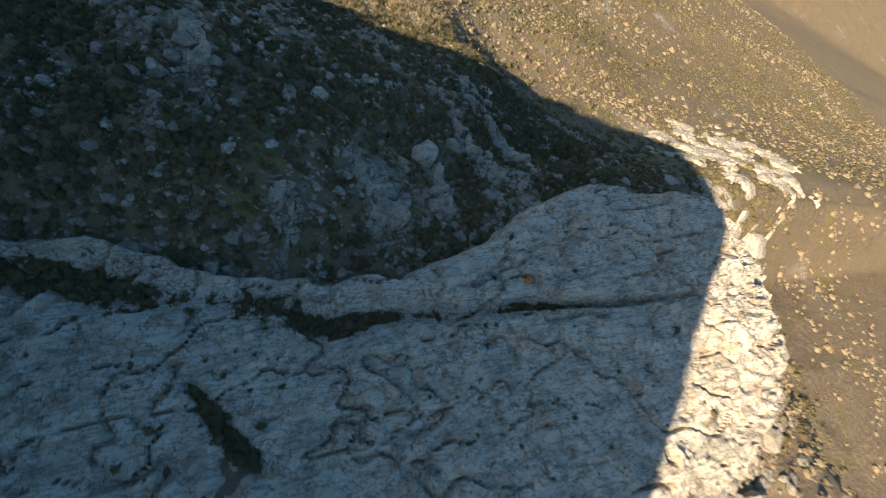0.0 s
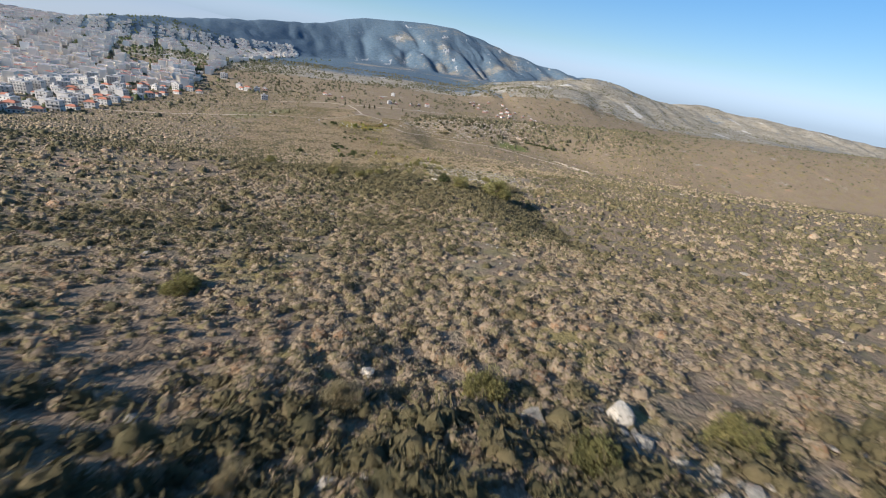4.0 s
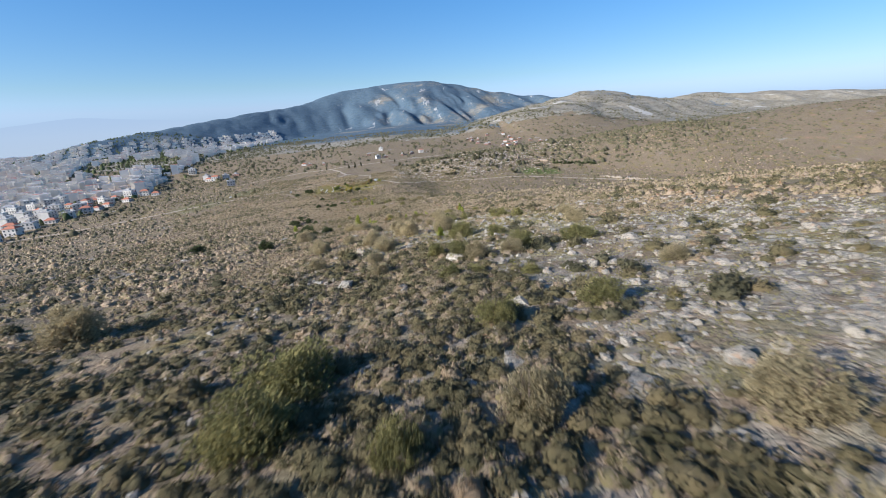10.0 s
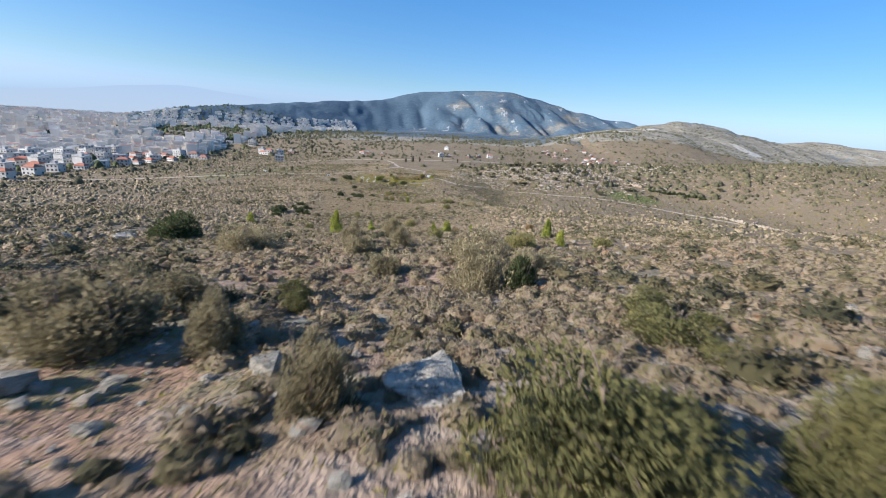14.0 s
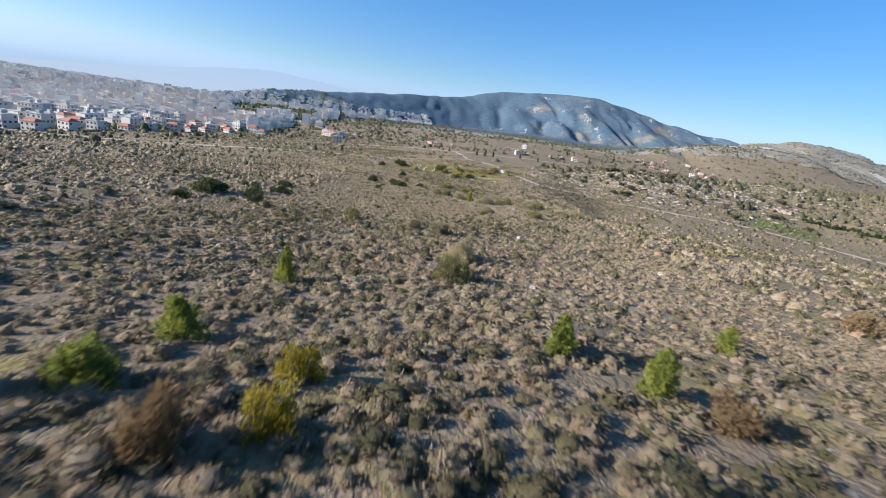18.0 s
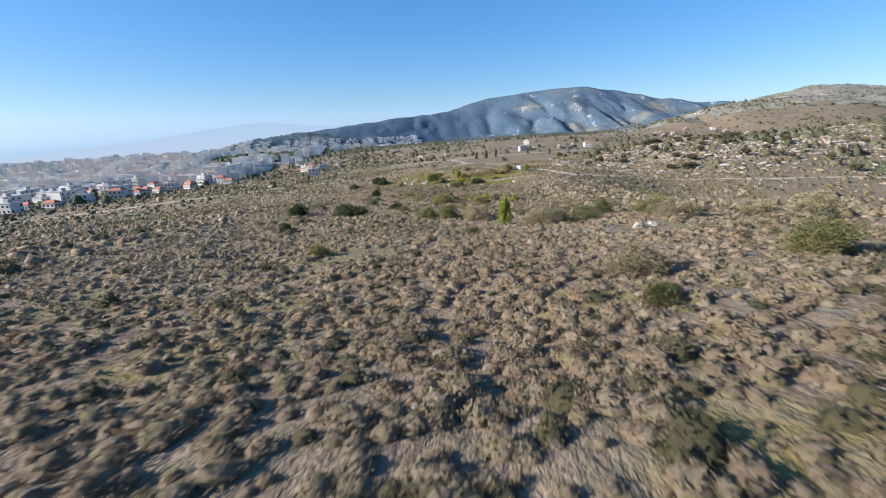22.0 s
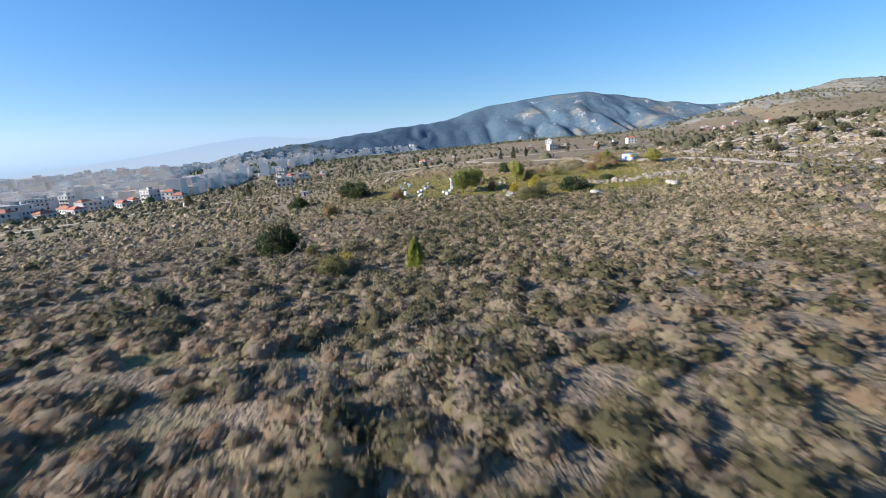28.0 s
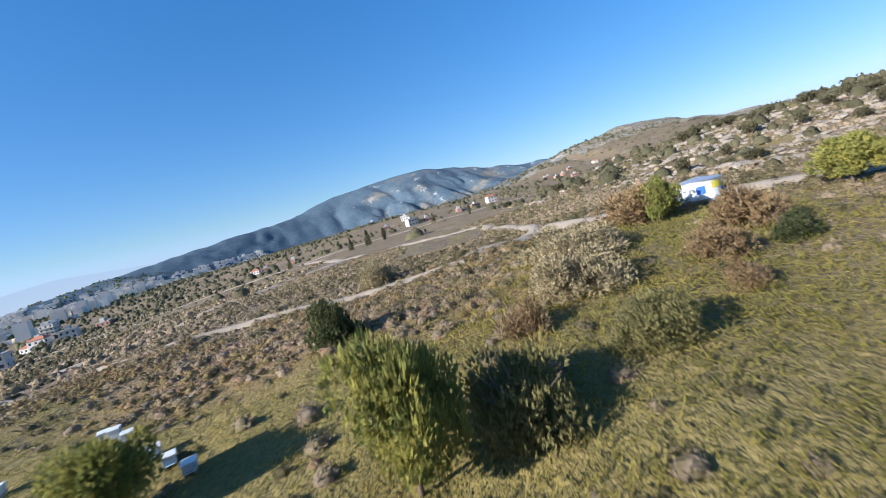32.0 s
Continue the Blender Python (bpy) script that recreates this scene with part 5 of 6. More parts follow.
def copy_one(ob, m):
    size = ob.scale.copy()
    done = copy_thing(ob, Matrix.Identity(4))
    done.matrix_basis = m
    return done


plant(bush_kinds("bush", 4, 100, M_GREY_LEAF, M_TWIG, 34, 8000, 0.044, "dome", "grey-green leafy bush standing on the stony slope", "bush"), GREY_0 + GREY_1 + GREY_2 + GREY_3, 1)
plant(bush_kinds("green_bush", 4, 200, M_GREEN_LEAF, M_TWIG, 34, 8000, 0.046, "dome", "olive-green bush with yellowish tips on the slope", "bush"), GREEN_0 + GREEN_1 + GREEN_2 + GREEN_3, 2)
plant(bush_kinds("dark_bush", 3, 300, M_DARK_LEAF, M_TWIG, 26, 4600, 0.062, "dome", "dark green rounded evergreen bush", "bush"), DARK_0 + DARK_1, 3)
plant(bush_kinds("yellow_bush", 2, 400, M_YELLOW_LEAF, M_TWIG, 20, 3000, 0.056, "dome", "bright yellow-leaved bush among the scrub", "bush"), YELLOW_0, 4)
plant(bush_kinds("rust_bush", 2, 500, M_RUST_LEAF, M_TWIG, 22, 3600, 0.05, "dome", "rust-brown bush with dry leaves", "bush", long=2.2), RUST_0, 5)
plant(bush_kinds("young_pine", 4, 600, M_PINE_LEAF, M_BARK, 40, 4600, 0.045, "cone", "young yellow-green pine growing among the scrub", "pine tree", trunk=0.03, long=2.4), PINE_0, 6, 1.0)
plant(bush_kinds("pine_tree", 4, 700, M_BIGPINE_LEAF, M_BARK, 34, 8000, 0.045, "crown", "small umbrella-shaped pine with a bare leaning trunk", "pine tree", trunk=0.05, long=2.0), [(x, y, r * 1.0, h) for x, y, r, h in BIGPINE_0], 7, 1.0)


def bare_tree(name, x, y, half, high, seed, mat, label, category, depth=3, lie=0.0):
    r = random.Random(seed)
    root = new(name)
    lines = []
    for _ in range(5):
        a = r.uniform(0, 6.28)
        lines += limbs(r, (0, 0, -0.1), (math.cos(a) * (0.5 + lie), math.sin(a) * (0.5 + lie), 1.0 - 0.75 * lie), high * r.uniform(0.5, 0.8), 0.012 * high, depth, 0.6, 0.16, 3)
    root.matrix_basis = pose(x, y, float(land(x, y)))
    part("trunk", branch_mesh("limbs", [l for l in lines if l[0][1] > 0.006 * high], mat), root)
    thin = [l for l in lines if l[0][1] <= 0.006 * high]
    if thin:
        tagged(part("twigs", branch_mesh("twigs", thin, mat, 3), root), kind="stuff")
    return tagged(root, label, category)


for k, (x, y, half, high) in enumerate(BARE_0):
    bare_tree("bare_tree", x, y, half, high, 40 + k, M_TWIG, "leafless grey-brown bush with fine twigs", "tree", 3)
for k, (x, y, half, high) in enumerate(DEADTREE_0):
    bare_tree("dead_tree", x, y, half, high * 1.3, 50 + k, M_DEAD, "dead bleached branches lying among the scrub", "dead wood", 2, 0.75)


# ---- boulders ----
def boulder_mesh(seed):
    r = random.Random(seed)
    bm = bmesh.new()
    bmesh.ops.create_icosphere(bm, subdivisions=3, radius=1.0)
    cuts = [Vector((r.gauss(0, 1), r.gauss(0, 1), r.gauss(0, 0.8))).normalized() for _ in range(16)]
    off = Vector((seed * 3.1, seed * 1.7, 0))
    for v in bm.verts:
        p = v.co.copy()
        for c in cuts:
            over = p.dot(c) - 0.62
            if over > 0:
                p -= c * over * 0.92
        p *= 1 + 0.22 * noise.noise(p * 1.5 + off) + 0.10 * noise.noise(p * 4 + off)
        p.z = max(p.z, -0.35)
        v.co = p
    me = bpy.data.meshes.new("boulder")
    bm.to_mesh(me)
    bm.free()
    me.materials.append(M_BOULDER)
    return me


rock_meshes = [boulder_mesh(s) for s in range(6)]
rr = random.Random(9)
for k, (x, y, half, high) in enumerate(ROCK_0 + ROCK_1 + ROCK_2 + ROCK_3):
    ob = new("boulder", rock_meshes[k % 6])
    z = float(land(x, y))
    ob.matrix_basis = pose(x, y, z + high * 0.10, 0, 0, rr.uniform(0, 360)) @ Matrix.Diagonal((half * 1.4, half * rr.uniform(1.05, 1.4), min(high, half * 0.95) * 0.95, 1))
    tagged(ob, "white limestone boulder lying in the scrub" if half > 0.5 else "small pale limestone boulder lying in the scrub", "boulder")

# ---- beehives on the terrace ----
def box(bm, x0, x1, y0, y1, z0, z1, bevel=0.0):
    vs = [bm.verts.new((x, y, z)) for z in (z0, z1) for y in (y0, y1) for x in (x0, x1)]
    fs = [bm.faces.new([vs[i] for i in f]) for f in ((0, 2, 3, 1), (4, 5, 7, 6), (0, 1, 5, 4), (2, 6, 7, 3), (0, 4, 6, 2), (1, 3, 7, 5))]
    if bevel:
        bmesh.ops.bevel(bm, geom=list({e for f in fs for e in f.edges}), offset=bevel, segments=1, affect="EDGES")
    return fs


def block(name, mat, *boxes, bevel=0.006):
    bm = bmesh.new()
    for b in boxes:
        box(bm, *b, bevel=bevel)
    me = bpy.data.meshes.new(name)
    bm.to_mesh(me)
    bm.free()
    me.materials.append(mat)
    return me


M_HIVE = plain("hive_paint", (0.60, 0.59, 0.56), 0.6, 0.08, 5.0)
M_HIVE_BLUE = plain("hive_blue_paint", (0.42, 0.55, 0.66), 0.6, 0.1, 5.0)
M_LID = plain("hive_lid", (0.64, 0.64, 0.62), 0.45, 0.06, 7.0)
M_BLOCK = plain("stand_block", (0.33, 0.30, 0.27), 0.9, 0.15, 8.0)
M_SLOT = plain("hive_slot", (0.05, 0.04, 0.03), 0.9, 0.1, 8.0)


def beehive(mat, tall):
    root = new("beehive")
    part("brood_box", block("brood_box", mat, (-0.24, 0.24, -0.30, 0.30, 0.14, 0.42)), root)
    if tall:
        part("honey_box", block("honey_box", mat, (-0.235, 0.235, -0.295, 0.295, 0.424, 0.66)), root)
    top = 0.664 if tall else 0.424
    part("lid", block("lid", M_LID, (-0.27, 0.27, -0.33, 0.33, top, top + 0.09), bevel=0.012), root, "flat white tin lid")
    part("entrance", block("entrance", M_SLOT, (-0.12, 0.12, -0.306, -0.299, 0.16, 0.185), bevel=0), root, "dark entrance slot")
    part("landing_board", block("landing_board", mat, (-0.18, 0.18, -0.40, -0.303, 0.13, 0.15)), root)
    for sx_ in (-0.17, 0.17):
        part("stand_block", block("stand_block", M_BLOCK, (sx_ - 0.06, sx_ + 0.06, -0.26, 0.26, -0.08, 0.138)), root, "grey concrete block")
    return tagged(root, "white wooden beehive on blocks in the grass" if mat is M_HIVE else "pale blue wooden beehive on blocks in the grass", "beehive", "beehives on the terrace")


patterns = [beehive(M_HIVE, 0), beehive(M_HIVE, 1), beehive(M_HIVE_BLUE, 0)]
hr = random.Random(3)
for k, (x, y) in enumerate(HIVE_0 + HIVE_1):
    m = pose(x, y, float(land(x, y)) + 0.03, 0, 0, hr.uniform(-12, 12) + (20 if y > 570 else 75)) @ Matrix.Diagonal((0.82, 0.82, 0.75, 1))
    kind = [0, 0, 1, 0, 2, 0, 0, 1][k % 8]
    if k == 0:
        patterns[0].matrix_basis = m
    elif k == 2:
        patterns[1].matrix_basis = m
    elif k == 4:
        patterns[2].matrix_basis = m
    else:
        copy_one(patterns[kind], m)

# ---- water tank ----
M_TANK = plain("tank_paint", (0.80, 0.81, 0.80), 0.5, 0.08, 1.2)
M_TANK_BLUE = plain("graffiti_blue", (0.06, 0.16, 0.55), 0.6, 0.1, 4.0)
M_TANK_YELLOW = plain("graffiti_yellow", (0.75, 0.62, 0.08), 0.6, 0.1, 4.0)
M_TIN = plain("galvanised_tin", (0.55, 0.56, 0.57), 0.4, 0.1, 3.0, 0.6)


def tube(name, mat, r0, r1, z0, z1, a0=0.0, a1=6.28319, seg=40, cap=False):
    n = max(3, int(seg * (a1 - a0) / 6.28319))
    closed = a1 - a0 > 6.28
    k = n if closed else n + 1
    ang = [a0 + (a1 - a0) * i / n for i in range(k)]
    verts = [(math.cos(a) * r0, math.sin(a) * r0, z0) for a in ang] + [(math.cos(a) * r1, math.sin(a) * r1, z1) for a in ang]
    faces = [(i, (i + 1) % k, (i + 1) % k + k, i + k) for i in range(k if closed else k - 1)]
    me = bpy.data.meshes.new(name)
    if cap:
        faces.append(tuple(range(k, 2 * k)))
    me.from_pydata(verts, [], faces)
    me.materials.append(mat)
    return me


tank = new("water_tank")
tank.matrix_basis = pose(8.6, 593, float(land(8.6, 593)) - 0.1)
part("wall", tube("tank_wall", M_TANK, 1.5, 1.5, 0, 1.6), tank)
part("roof", tube("tank_roof", M_TIN, 1.6, 0.1, 1.6, 1.85, cap=True), tank, "shallow conical tin roof")
part("rim", tube("tank_rim", M_TIN, 1.55, 1.55, 1.5, 1.61), tank, "thin metal rim band")
part("base_ring", tube("tank_base", M_BLOCK, 1.7, 1.7, 0, 0.2, cap=True), tank, "concrete base ring")
part("graffiti", tube("graffiti_a", M_TANK_BLUE, 1.512, 1.512, 0.5, 1.0, -1.1, -0.55), tank, "blue painted graffiti patch")
part("graffiti", tube("graffiti_b", M_TANK_YELLOW, 1.516, 1.516, 0.9, 1.4, -1.7, -1.0), tank, "yellow painted graffiti patch")
part("graffiti", tube("graffiti_c", M_TANK_BLUE, 1.512, 1.512, 0.6, 1.2, -2.4, -2.0), tank, "blue painted graffiti patch")
part("ladder", block("ladder", M_TIN, (1.56, 1.6, -0.22, -0.18, 0.2, 1.7), (1.56, 1.6, 0.18, 0.22, 0.2, 1.7), *[(1.565, 1.595, -0.18, 0.18, 0.4 + 0.3 * i, 0.43 + 0.3 * i) for i in range(5)], bevel=0), tank, "steel ladder")
tagged(tank, "round white water tank with blue and yellow graffiti", "water tank")


# ---- tracks ----
def strip(name, line, width, lift, mat, label, category, wobble=0.25):
    """A track laid on the ground along a line of (x, y)."""
    pts = []
    for (ax, ay), (bx, by) in zip(line, line[1:]):
        n = max(2, int(math.hypot(bx - ax, by - ay) / 1.5))
        pts += [(ax + (bx - ax) * i / n, ay + (by - ay) * i / n) for i in range(n)]
    pts.append(line[-1])
    p = np.array(pts)
    for _ in range(12):
        p[1:-1] = (p[:-2] + 2 * p[1:-1] + p[2:]) / 4
    d = np.gradient(p, axis=0)
    d /= np.linalg.norm(d, axis=1, keepdims=True)
    nrm = np.stack([-d[:, 1], d[:, 0]], 1)
    w = width * (1 + wobble * vnoise(p[:, 0], p[:, 1], 3, 171, 2))[:, None]
    rows = [p + nrm * w * s for s in (-0.5, -0.2, 0.2, 0.5)]
    v = np.stack([np.c_[q, land(q[:, 0], q[:, 1]) + lift * (1.0 if 0 < k < 3 else 0.2)] for k, q in enumerate(rows)], 1)
    n = len(p)
    i = (np.arange(n - 1)[:, None] * 4 + np.arange(3)).ravel()
    me = raw_mesh(name, v.reshape(-1, 3), np.stack([i, i + 1, i + 5, i + 4], 1), mat, True)
    return tagged(new(name, me), label, category, kind="structure")


strip("footpath", [(-20, 524.8), (-19, 525.5), (-13.8, 528.2), (-4, 533), (10, 538), (30, 546)], 0.7, 0.06, M_REDDIRT, "narrow footpath of bare red earth", "path")
strip("track_valley", [(2, 608), (12, 590), (30, 571), (46, 578), (57, 594), (73, 592), (98, 591), (120, 591), (145, 592), (170, 585), (204, 570), (232, 556), (290, 520)], 3.0, 0.35, M_DIRT, "pale dirt track across the valley floor", "track")
strip("track_lower", [(-330, 540), (-223, 562), (-171, 578), (-127, 594), (-80, 602), (-57, 605), (-40, 631), (-26, 676), (-40, 730), (-56, 771)], 3.0, 0.35, M_DIRT, "pale dirt track below the slope", "track")
strip("track_upper", [(-160, 745), (-94, 782), (-56, 771), (-3, 785), (50, 805), (110, 830), (197, 880), (255, 950)], 3.0, 0.4, M_DIRT, "straight pale dirt track towards the village", "track")
strip("track_link", [(-26, 676), (2, 640), (2, 608), (-9, 600)], 2.2, 0.35, M_DIRT, "narrow pale track joining two others", "track")
strip("track_terrace", [(-56, 606.5), (-49, 602), (-40, 600), (-30, 601), (-9.5, 599)], 1.5, 0.3, M_DIRT, "narrow pale footpath behind the grassy terrace", "track")

# ---- the town on the plain ----
M_WALL = plain("house_plaster", (0.58, 0.545, 0.49), 0.85, 0.08, 0.3)
M_ROOF = plain("roof_tiles", (0.42, 0.17, 0.10), 0.85, 0.15, 2.0)
M_FLATROOF = plain("flat_roof", (0.42, 0.40, 0.37), 0.9, 0.1, 0.6)
M_PANE = plain("dark_pane", (0.05, 0.06, 0.075), 0.15, 0.1, 1.0, 0.0, 0.5)


def town_material():
    m, t, b = material("town_walls", 0.85, 0.2)
    geo = t.nodes.new("ShaderNodeNewGeometry")
    wall = ramp(t, geo.outputs["Random Per Island"], [(0.0, (0.64, 0.57, 0.47)), (0.35, (0.76, 0.71, 0.62)), (0.6, (0.66, 0.55, 0.43)), (0.8, (0.80, 0.77, 0.70)), (1.0, (0.70, 0.63, 0.53))])
    roof = ramp(t, geo.outputs["Random Per Island"], [(0.0, (0.30, 0.28, 0.26)), (0.3, (0.36, 0.31, 0.26)), (0.45, (0.26, 0.25, 0.24)), (0.75, (0.40, 0.38, 0.36)), (0.85, (0.33, 0.15, 0.10))])
    xyz = t.nodes.new("ShaderNodeSeparateXYZ")
    t.links.new(geo.outputs["Normal"], xyz.inputs[0])
    col = mix(t, mask(t, xyz.outputs["Z"], 0.4, 0.6), wall, roof)
    t.links.new(col, b.inputs["Base Color"])
    return m


M_TOWN = town_material()


def in_town(x, y):
    edge = curve(y, [(300, -290), (560, -284), (740, -285), (880, -330), (1030, -352), (1150, -372), (1500, -402), (2000, -450), (2500, -500), (3000, -1000), (5500, -2000)])
    return (x < edge) & (y > 440 - 0.25 * np.abs(x + 300)) | ((x < edge - 300) & (y > 200))


def avenue(x, y):
    """The wide tree-lined streets that climb the foot of the ridge."""
    return (np.mod(x + 0.48 * y - 22, 82) < 22) & (y > 1000) & (y < 2400)


def blocks_mesh(n, x0, x1, y0, y1, step, wide, seed, stop=None):
    g = np.random.default_rng(seed)
    xs, ys = np.meshgrid(np.arange(x0, x1, step), np.arange(y0, y1, step))
    a = 0.35
    x, y = (xs + g.uniform(-0.2, 0.2, xs.shape) * step).ravel(), (ys + g.uniform(-0.2, 0.2, xs.shape) * step).ravel()
    street = avenue(x, y) | (np.mod(x * math.cos(a) + y * math.sin(a), step * 6) < step * 0.6)
    keep = in_town(x, y) & ~street & (g.random(len(x)) < 0.9)
    if stop is not None:
        keep &= ~stop(x, y)
    keep &= (vnoise(x, y, 260, 181, 2) > -0.55) & (land(x, y, False) < -96)
    x, y = x[keep], y[keep]
    m = len(x)
    z = land(x, y, False)
    hx, hy, hz = g.uniform(0.28, 0.48, m) * wide, g.uniform(0.28, 0.48, m) * wide, g.choice([4, 7, 10, 13, 16, 19], m, p=[0.12, 0.28, 0.28, 0.18, 0.10, 0.04])
    hz = hz * (1 - 0.45 * smooth(y, 1200, 1800))
    c, s = math.cos(a), math.sin(a)
    cor = np.array([[-1, -1], [1, -1], [1, 1], [-1, 1]])
    px = x[:, None] + cor[:, 0] * hx[:, None] * c - cor[:, 1] * hy[:, None] * s
    py = y[:, None] + cor[:, 0] * hx[:, None] * s + cor[:, 1] * hy[:, None] * c
    lo = np.stack([px, py, np.repeat(z[:, None] - 3, 4, 1)], -1)
    hi = np.stack([px, py, np.repeat((z + hz)[:, None], 4, 1)], -1)
    v = np.concatenate([lo, hi], 1).reshape(-1, 3)
    f = np.array([[0, 1, 5, 4], [1, 2, 6, 5], [2, 3, 7, 6], [3, 0, 4, 7], [4, 5, 6, 7]])
    return raw_mesh("town", v, (f[None] + (np.arange(m) * 8)[:, None, None]).reshape(-1, 4), M_TOWN)


NEAR_BOX = lambda x, y: (x > -430) & (y > 455) & (y < 800)
tagged(new("town", blocks_mesh(0, -1500, -300, 300, 2600, 14, 14, 1, NEAR_BOX)), "dense white and cream town blocks on the plain", "town", kind="stuff")
far_town = blocks_mesh(0, -4600, -600, 500, 4900, 46, 40, 2, lambda x, y: (x > -1500) & (y < 2600))
tagged(new("town_beyond", far_town), "hazy outer districts of the town", "town", kind="stuff")


M_RUIN = plain("bare_brick", (0.38, 0.22, 0.16), 0.9, 0.2, 0.8)


def house(floors, wide, deep, tiled, seed, wall=M_WALL):
    """A block of flats or a house with windows, balconies and a roof."""
    r = random.Random(seed)
    root = new("apartment_building" if floors > 2 else "house")
    h = floors * 3.0 + 0.4
    part("wall", block("house_wall", wall, (-wide / 2, wide / 2, -deep / 2, deep / 2, -2, h), bevel=0), root)
    if tiled:
        bm = bmesh.new()
        a, b_, e = wide / 2 + 0.4, deep / 2 + 0.4, h
        vs = [bm.verts.new(p) for p in ((-a, -b_, e), (a, -b_, e), (a, b_, e), (-a, b_, e), (-a * 0.4, 0, e + 1.9), (a * 0.4, 0, e + 1.9))]
        for f in ((0, 1, 5, 4), (1, 2, 5), (2, 3, 4, 5), (3, 0, 4)):
            bm.faces.new([vs[i] for i in f])
        me = bpy.data.meshes.new("house_roof")
        bm.to_mesh(me)
        bm.free()
        me.materials.append(M_ROOF)
        part("roof", me, root, "red tiled hip roof")
    else:
        part("roof", block("house_flat_roof", M_FLATROOF, (-wide / 2 - 0.3, wide / 2 + 0.3, -deep / 2 - 0.3, deep / 2 + 0.3, h, h + 0.3), (-1.5, 1.5, -1.5, 1.5, h + 0.3, h + 2.4), bevel=0), root, "flat grey roof with a stair head")
    pane = block("house_pane", M_PANE, (-0.65, 0.65, -0.04, 0.04, 0, 1.35), bevel=0)
    n = int(wide // 3)
    for fl in range(floors):
        for k in range(n):
            w = part("window", pane, root)
            w.matrix_basis = pose((k + 0.5) * wide / n - wide / 2, -deep / 2 - 0.02, fl * 3.0 + 1.1)
            if r.random() < 0.5 and k < 3:
                w = part("window", pane, root)
                w.matrix_basis = pose(wide / 2 + 0.02, (k + 0.5) * deep / 3 - deep / 2, fl * 3.0 + 1.1, 0, 0, 90)
        if fl and floors > 2:
            part("balcony", block("house_balcony", M_FLATROOF, (-wide / 2 + 0.5, wide / 2 - 0.5, -deep / 2 - 1.3, -deep / 2 - 0.003, fl * 3.0, fl * 3.0 + 0.18), (-wide / 2 + 0.5, wide / 2 - 0.5, -deep / 2 - 1.3, -deep / 2 - 1.2, fl * 3.0 + 0.183, fl * 3.0 + 0.9), bevel=0), root)
    return tagged(root, "white block of flats with balconies at the edge of town" if floors > 2 else "low white house with a red tiled roof" if tiled else "low white house with a flat roof", "building")


types = [house(3, 11, 9, False, 1), house(2, 10, 8, True, 2), house(2, 9, 8, False, 3), house(1, 9, 7, True, 4), house(4, 12, 10, False, 5), tagged(house(1, 9, 4, False, 6, M_RUIN), "low hut of bare reddish brick with a flat roof")]
tr = random.Random(21)
spots = []
for iy in range(15):
    for ix in range(8):
        x, y = -292 - ix * 19 + tr.uniform(-3, 3), 462 + iy * 22.5 + tr.uniform(-3, 3)
        if tr.random() < 0.85:
            spots.append((x, y, tr.choice([0, 0, 1, 1, 2, 2, 3, 3]) if ix < 5 else tr.choice([0, 0, 2, 4, 4])))
spots += [(-273, 767, 3), (-231, 853, 1), (-244, 862, 3), (-218, 858, 2), (-256, 886, 2), (-211, 880, 5), (-177, 756, 2), (-313, 976, 0)]
spots += [(tr.uniform(170, 275), tr.uniform(900, 1050), tr.choice([3, 5, 5])) for _ in range(16)]
spots += [(254 + 40 * k, 999 - 90 * k, 5) for k in (0, 0.3, 0.6, 0.85, 1.0)]
spots += [(-9, 912, 5), (7, 849, 2), (18, 852, 5), (11, 965, 2), (44, 867, 5), (60, 880, 5), (76, 890, 1), (-110, 891, 3), (-75, 856, 5), (-100, 880, 5)]
used = set()
for x, y, k in spots:
    m = pose(x, y, float(land(x, y, False)), 0, 0, tr.choice([0, 8, -12, 20, 90]))
    if x > -150:
        m = m @ Matrix.Diagonal((0.75, 0.75, 0.75, 1))
    if k not in used:
        used.add(k)
        types[k].matrix_basis = m
    else:
        copy_one(types[k], m)

# trees on the plain and in the valley
tree_kinds = [tuft(10, 80 + s, 0.55, 5, 0.30) for s in range(5)]
n = 26000
tx, ty = rng.uniform(-620, 420, n), rng.uniform(440, 1700, n)
d = (0.10 + smooth(vnoise(tx, ty, 90, 191, 3), -0.15, 0.3)) * smooth(ty - 0.12 * np.abs(tx), 740, 880) + 0.02 + 1.0 * smooth(tx, 25, 60) * smooth(ty, 600, 625) * (1 - smooth(ty, 740, 800)) + 0.5 * smooth(-tx, 190, 260) * smooth(ty, 430, 520)
keep = (rng.random(n) < d * 0.6) & (np.hypot(tx + 15, ty - 590) > 45) & ((np.abs(tx - line_of_flight(np.minimum(ty, 640))) > 90) | (ty > 640))
tx, ty = tx[keep], ty[keep]
tr_ = rng.lognormal(0.5, 0.4, len(tx)).clip(0.8, 4.0)
sow("valley_trees", tree_kinds, np.stack([tx, ty, land(tx, ty, False) + 0.2 * tr_], 1), tr_, tr_ * rng.uniform(0.8, 1.3, len(tx)), M_OLIVE_LEAF, "olive trees and evergreens scattered over the valley", "trees")
n = 16000
tx, ty = rng.uniform(-1500, -290, n), rng.uniform(350, 2300, n)
keep = (in_town(tx, ty) & (avenue(tx, ty) | (rng.random(n) < 0.4))) | (rng.random(n) < 0.06)
tx, ty = tx[keep], ty[keep]
tr_ = rng.lognormal(1.0, 0.35, len(tx)).clip(1.5, 6)
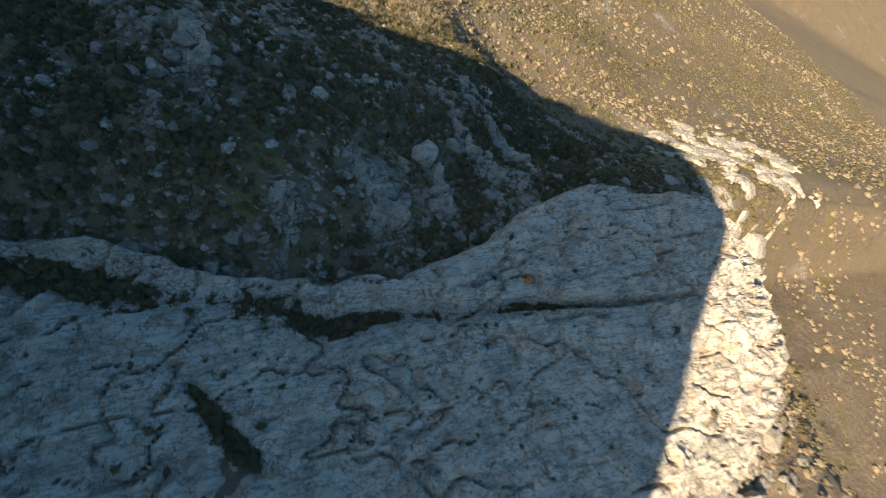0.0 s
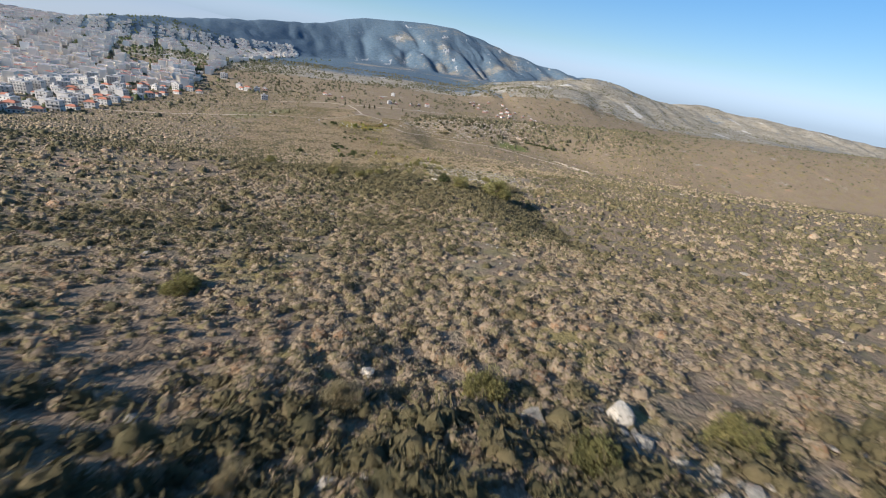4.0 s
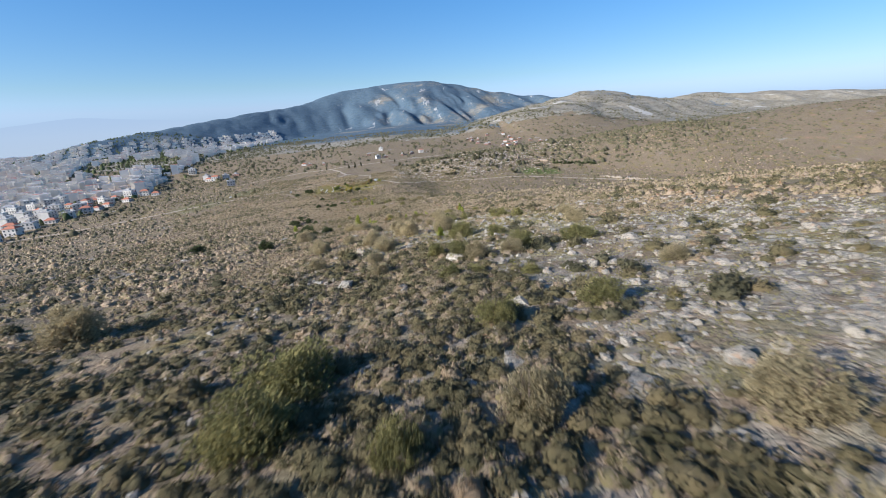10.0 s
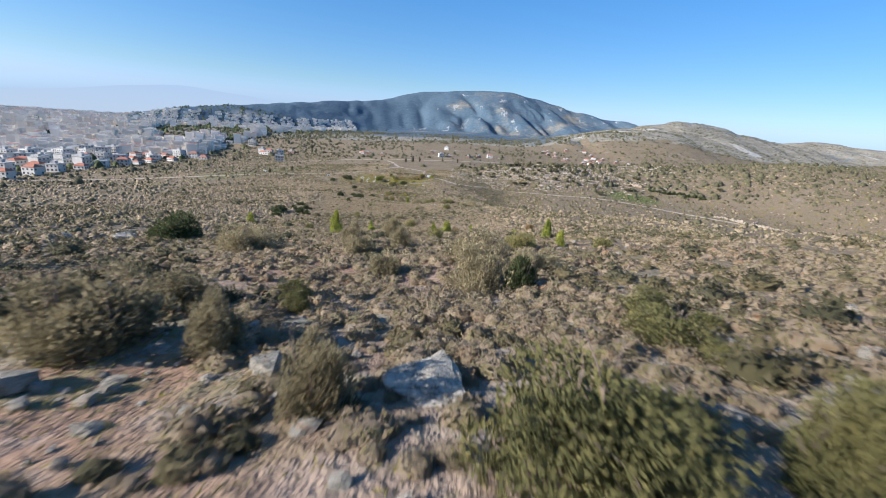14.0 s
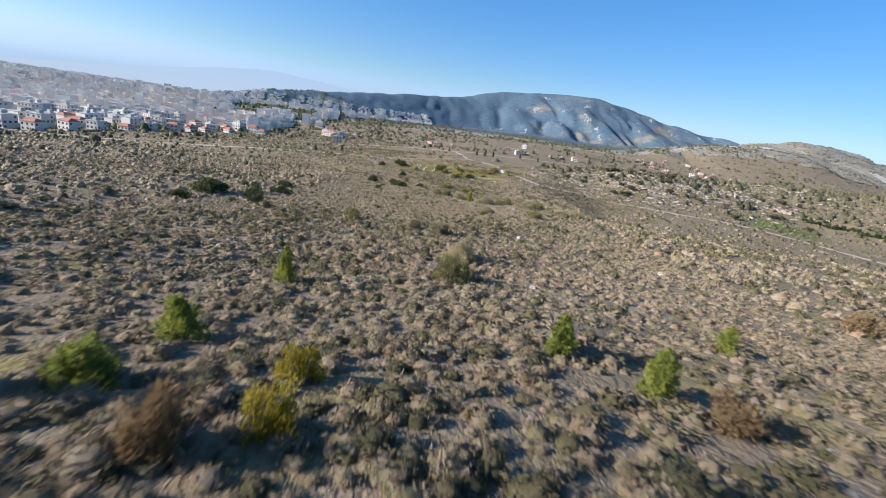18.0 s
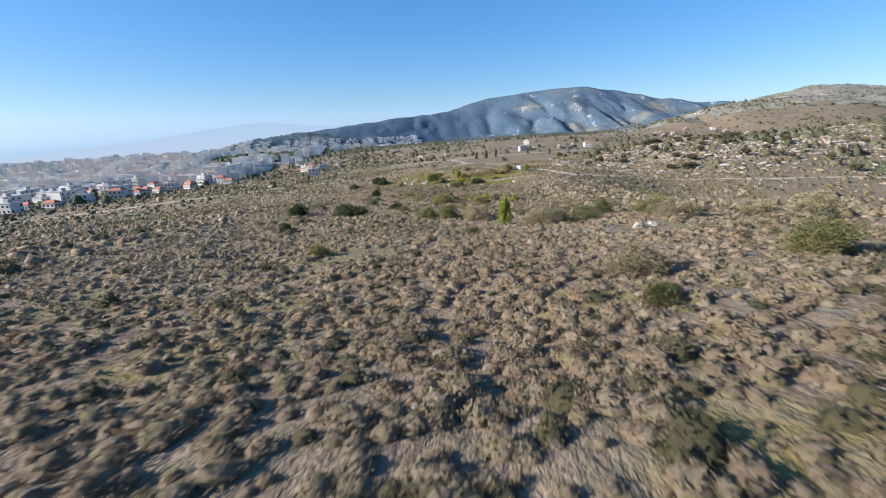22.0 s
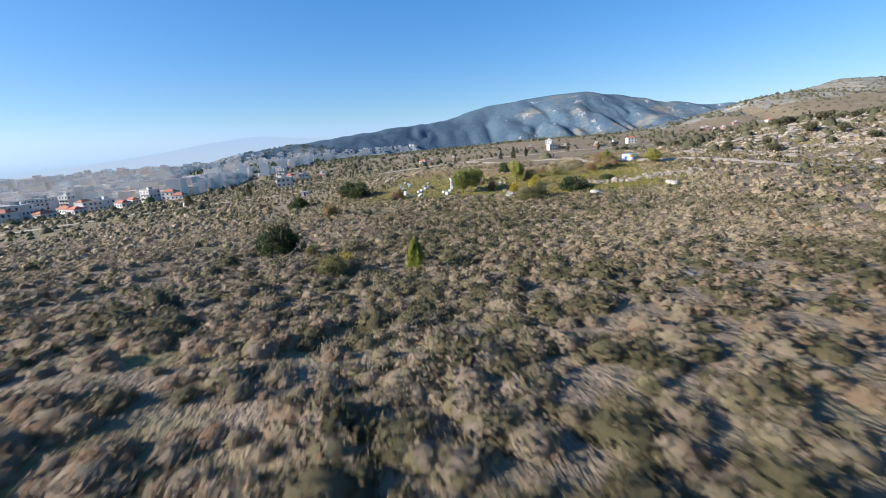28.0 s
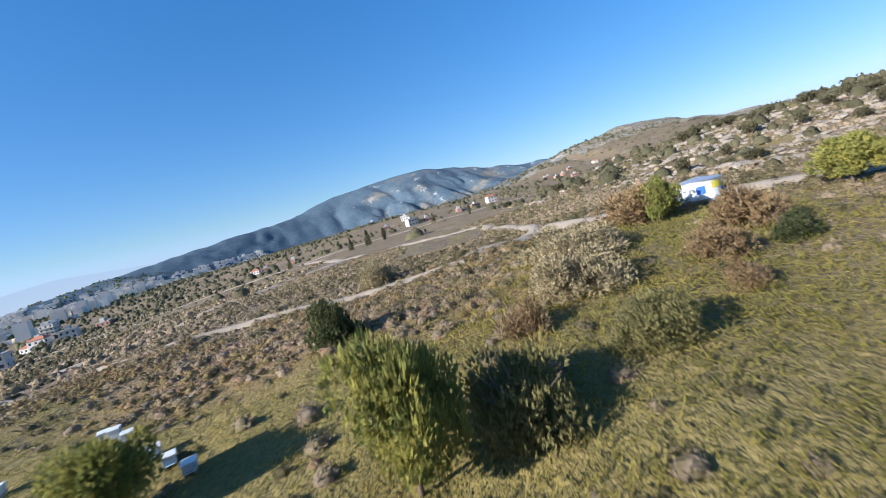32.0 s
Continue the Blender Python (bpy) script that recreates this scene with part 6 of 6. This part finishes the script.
sow("town_trees", far_kinds, np.stack([tx, ty, land(tx, ty, False) + 0.3 * tr_], 1), tr_, tr_ * rng.uniform(0.8, 1.6, len(tx)), M_DARK_LEAF, "dark trees between the houses of the town", "trees")
n = 15000
tx, ty = np.r_[rng.uniform(230, 1500, n), rng.uniform(195, 900, 5200)], np.r_[rng.uniform(560, 2000, n), rng.uniform(530, 770, 5200)]
keep = rng.random(len(tx)) < 0.25 + 0.75 * smooth(vnoise(tx * 0.6, ty, 70, 193, 3), -0.3, 0.4)
keep &= ~((tx < 300) & (ty < 640) & (ty > 545))
tx, ty = tx[keep], ty[keep]
tr_ = rng.lognormal(0.42, 0.35, len(tx)).clip(0.8, 3.6) * (1 + 0.5 * smooth(ty, 800, 1100))
hill_kinds = [tuft(5, 260 + s, 0.6, 5, 0.32, 0.9, 0.3) for s in range(5)]
sow("hill_scrub", hill_kinds, np.stack([tx, ty, land(tx, ty, False)], 1), tr_, tr_ * rng.uniform(0.5, 0.8, len(tx)), M_OLIVE_LEAF, "olive bushes dotted over the tan hillside", "scrub")

# a row of dark pines and single olive trees beside the rubble
olive = bush_kinds("olive_tree", 3, 800, M_OLIVE_LEAF, M_BARK, 22, 1500, 0.10, "crown", "grey-green olive tree among pale rubble", "olive tree", trunk=0.05)
orr = random.Random(31)
places = []
while len(places) < 64:
    x, y = orr.gauss(110, 55), orr.gauss(655, 32)
    if 602 < y < 725 and x > 30:
        places.append((x, y, orr.uniform(1.4, 2.8), orr.uniform(2.0, 3.6)))
plant(olive, places, 8)
hedge = bush_kinds("hedge_pine", 2, 820, M_DARK_LEAF, M_BARK, 24, 1300, 0.11, "dome", "dark pine in a row beside the green field", "pine tree", trunk=0.05)
plant(hedge, [(199 + 3.4 * k + orr.uniform(-0.6, 0.6), 637 - 1.5 * k + orr.uniform(-1, 1), orr.uniform(1.7, 2.4), orr.uniform(2.6, 3.8)) for k in range(12)], 9)
poplar = bush_kinds("poplar", 2, 840, M_OLIVE_LEAF, M_BARK, 26, 1300, 0.09, "cone", "tall grey-green tree standing alone in the valley", "tree", trunk=0.035)
plant(poplar, [(-21.5, 757, 2.2, 6.5), (-14, 762, 1.8, 5.5), (-29, 752, 1.6, 5.0), (12, 775, 1.7, 5.2), (-60, 770, 1.6, 4.5), (-110, 622, 1.5, 4.5), (-124, 610, 1.9, 3.6), (30, 770, 1.5, 4.5)], 10)


# ---- ruined walls on the valley floor ----
def ruin(x, y, length, turn, high, mat, seed, label):
    """A roofless wall of rough blocks with a broken top."""
    r = random.Random(seed)
    root = new("ruined_wall")
    k = 0.0
    while k < length:
        w, h = r.uniform(1.2, 2.4), high * r.uniform(0.35, 1.0)
        me = block("wall_block", mat, (0, w - 0.05, -0.3, 0.3, -0.8, h * 0.55), (0.1, w - 0.25, -0.26, 0.26, h * 0.55 + 0.004, h), bevel=0.06)
        part("wall_block", me, root).matrix_basis = pose(k - length / 2, r.uniform(-0.25, 0.25), r.uniform(-0.1, 0.1), 0, 0, r.uniform(-6, 6))
        k += w
    root.matrix_basis = pose(x, y, float(land(x, y, False)), 0, 0, turn)
    return tagged(root, label, "ruin")


M_PINKWALL = limestone("pink_rubble_wall", 0.8, 0.22, 1.6)
for k, (x, y, length, turn, high) in enumerate([(160, 640, 16, 15, 1.6), (172, 651, 22, 20, 2.0), (186, 648, 14, -30, 1.8), (166, 662, 12, 70, 2.2), (178, 640, 10, 5, 1.2)]):
    ruin(x, y, length, turn, high, M_PINKWALL, 300 + k, "tumbled pinkish stone walls of a ruin")
for k, (x, y, length, turn, high) in enumerate([(226, 567, 18, -44, 1.8), (238, 556, 16, -40, 1.5), (250, 548, 14, -35, 1.7), (242, 562, 9, 40, 1.6)]):
    ruin(x, y, length, turn, high, M_BANK, 320 + k, "long roofless wall of pale rubble stone")
for k, (x, y, length, turn, high) in enumerate([(0, 846, 14, 10, 2.2), (12, 850, 10, 5, 2.8), (50, 872, 18, 20, 2.0), (84, 884, 12, 15, 2.4)]):
    ruin(x, y, length, turn, high, M_BANK, 340 + k, "grey ruined farm walls in the valley")

# the small white hut beside the lower track
hut_ = new("hut")
part("wall", block("hut_wall", M_WALL, (-1.6, 1.6, -1.3, 1.3, -0.5, 1.9), bevel=0.02), hut_)
part("roof", block("hut_roof", M_FLATROOF, (-1.8, 1.8, -1.5, 1.5, 1.904, 2.05), bevel=0.02), hut_, "flat concrete roof slab")
part("door", block("hut_door", M_PANE, (-0.4, 0.4, -1.33, -1.303, 0.0, 1.7), bevel=0), hut_, "dark doorway")
part("window", block("hut_window", M_PANE, (0.7, 1.2, -1.33, -1.303, 0.8, 1.3), bevel=0), hut_)
hut_.matrix_basis = pose(-67.7, 584.5, float(land(-67.7, 584.5, False)), 0, 0, 15) @ Matrix.Diagonal((0.55, 0.55, 0.55, 1))
tagged(hut_, "small white hut with a flat roof beside the track", "hut")
copy_one(hut_, pose(-131, 616.5, float(land(-131, 616.5, False)), 0, 0, -20) @ Matrix.Diagonal((0.6, 0.6, 0.6, 1)))
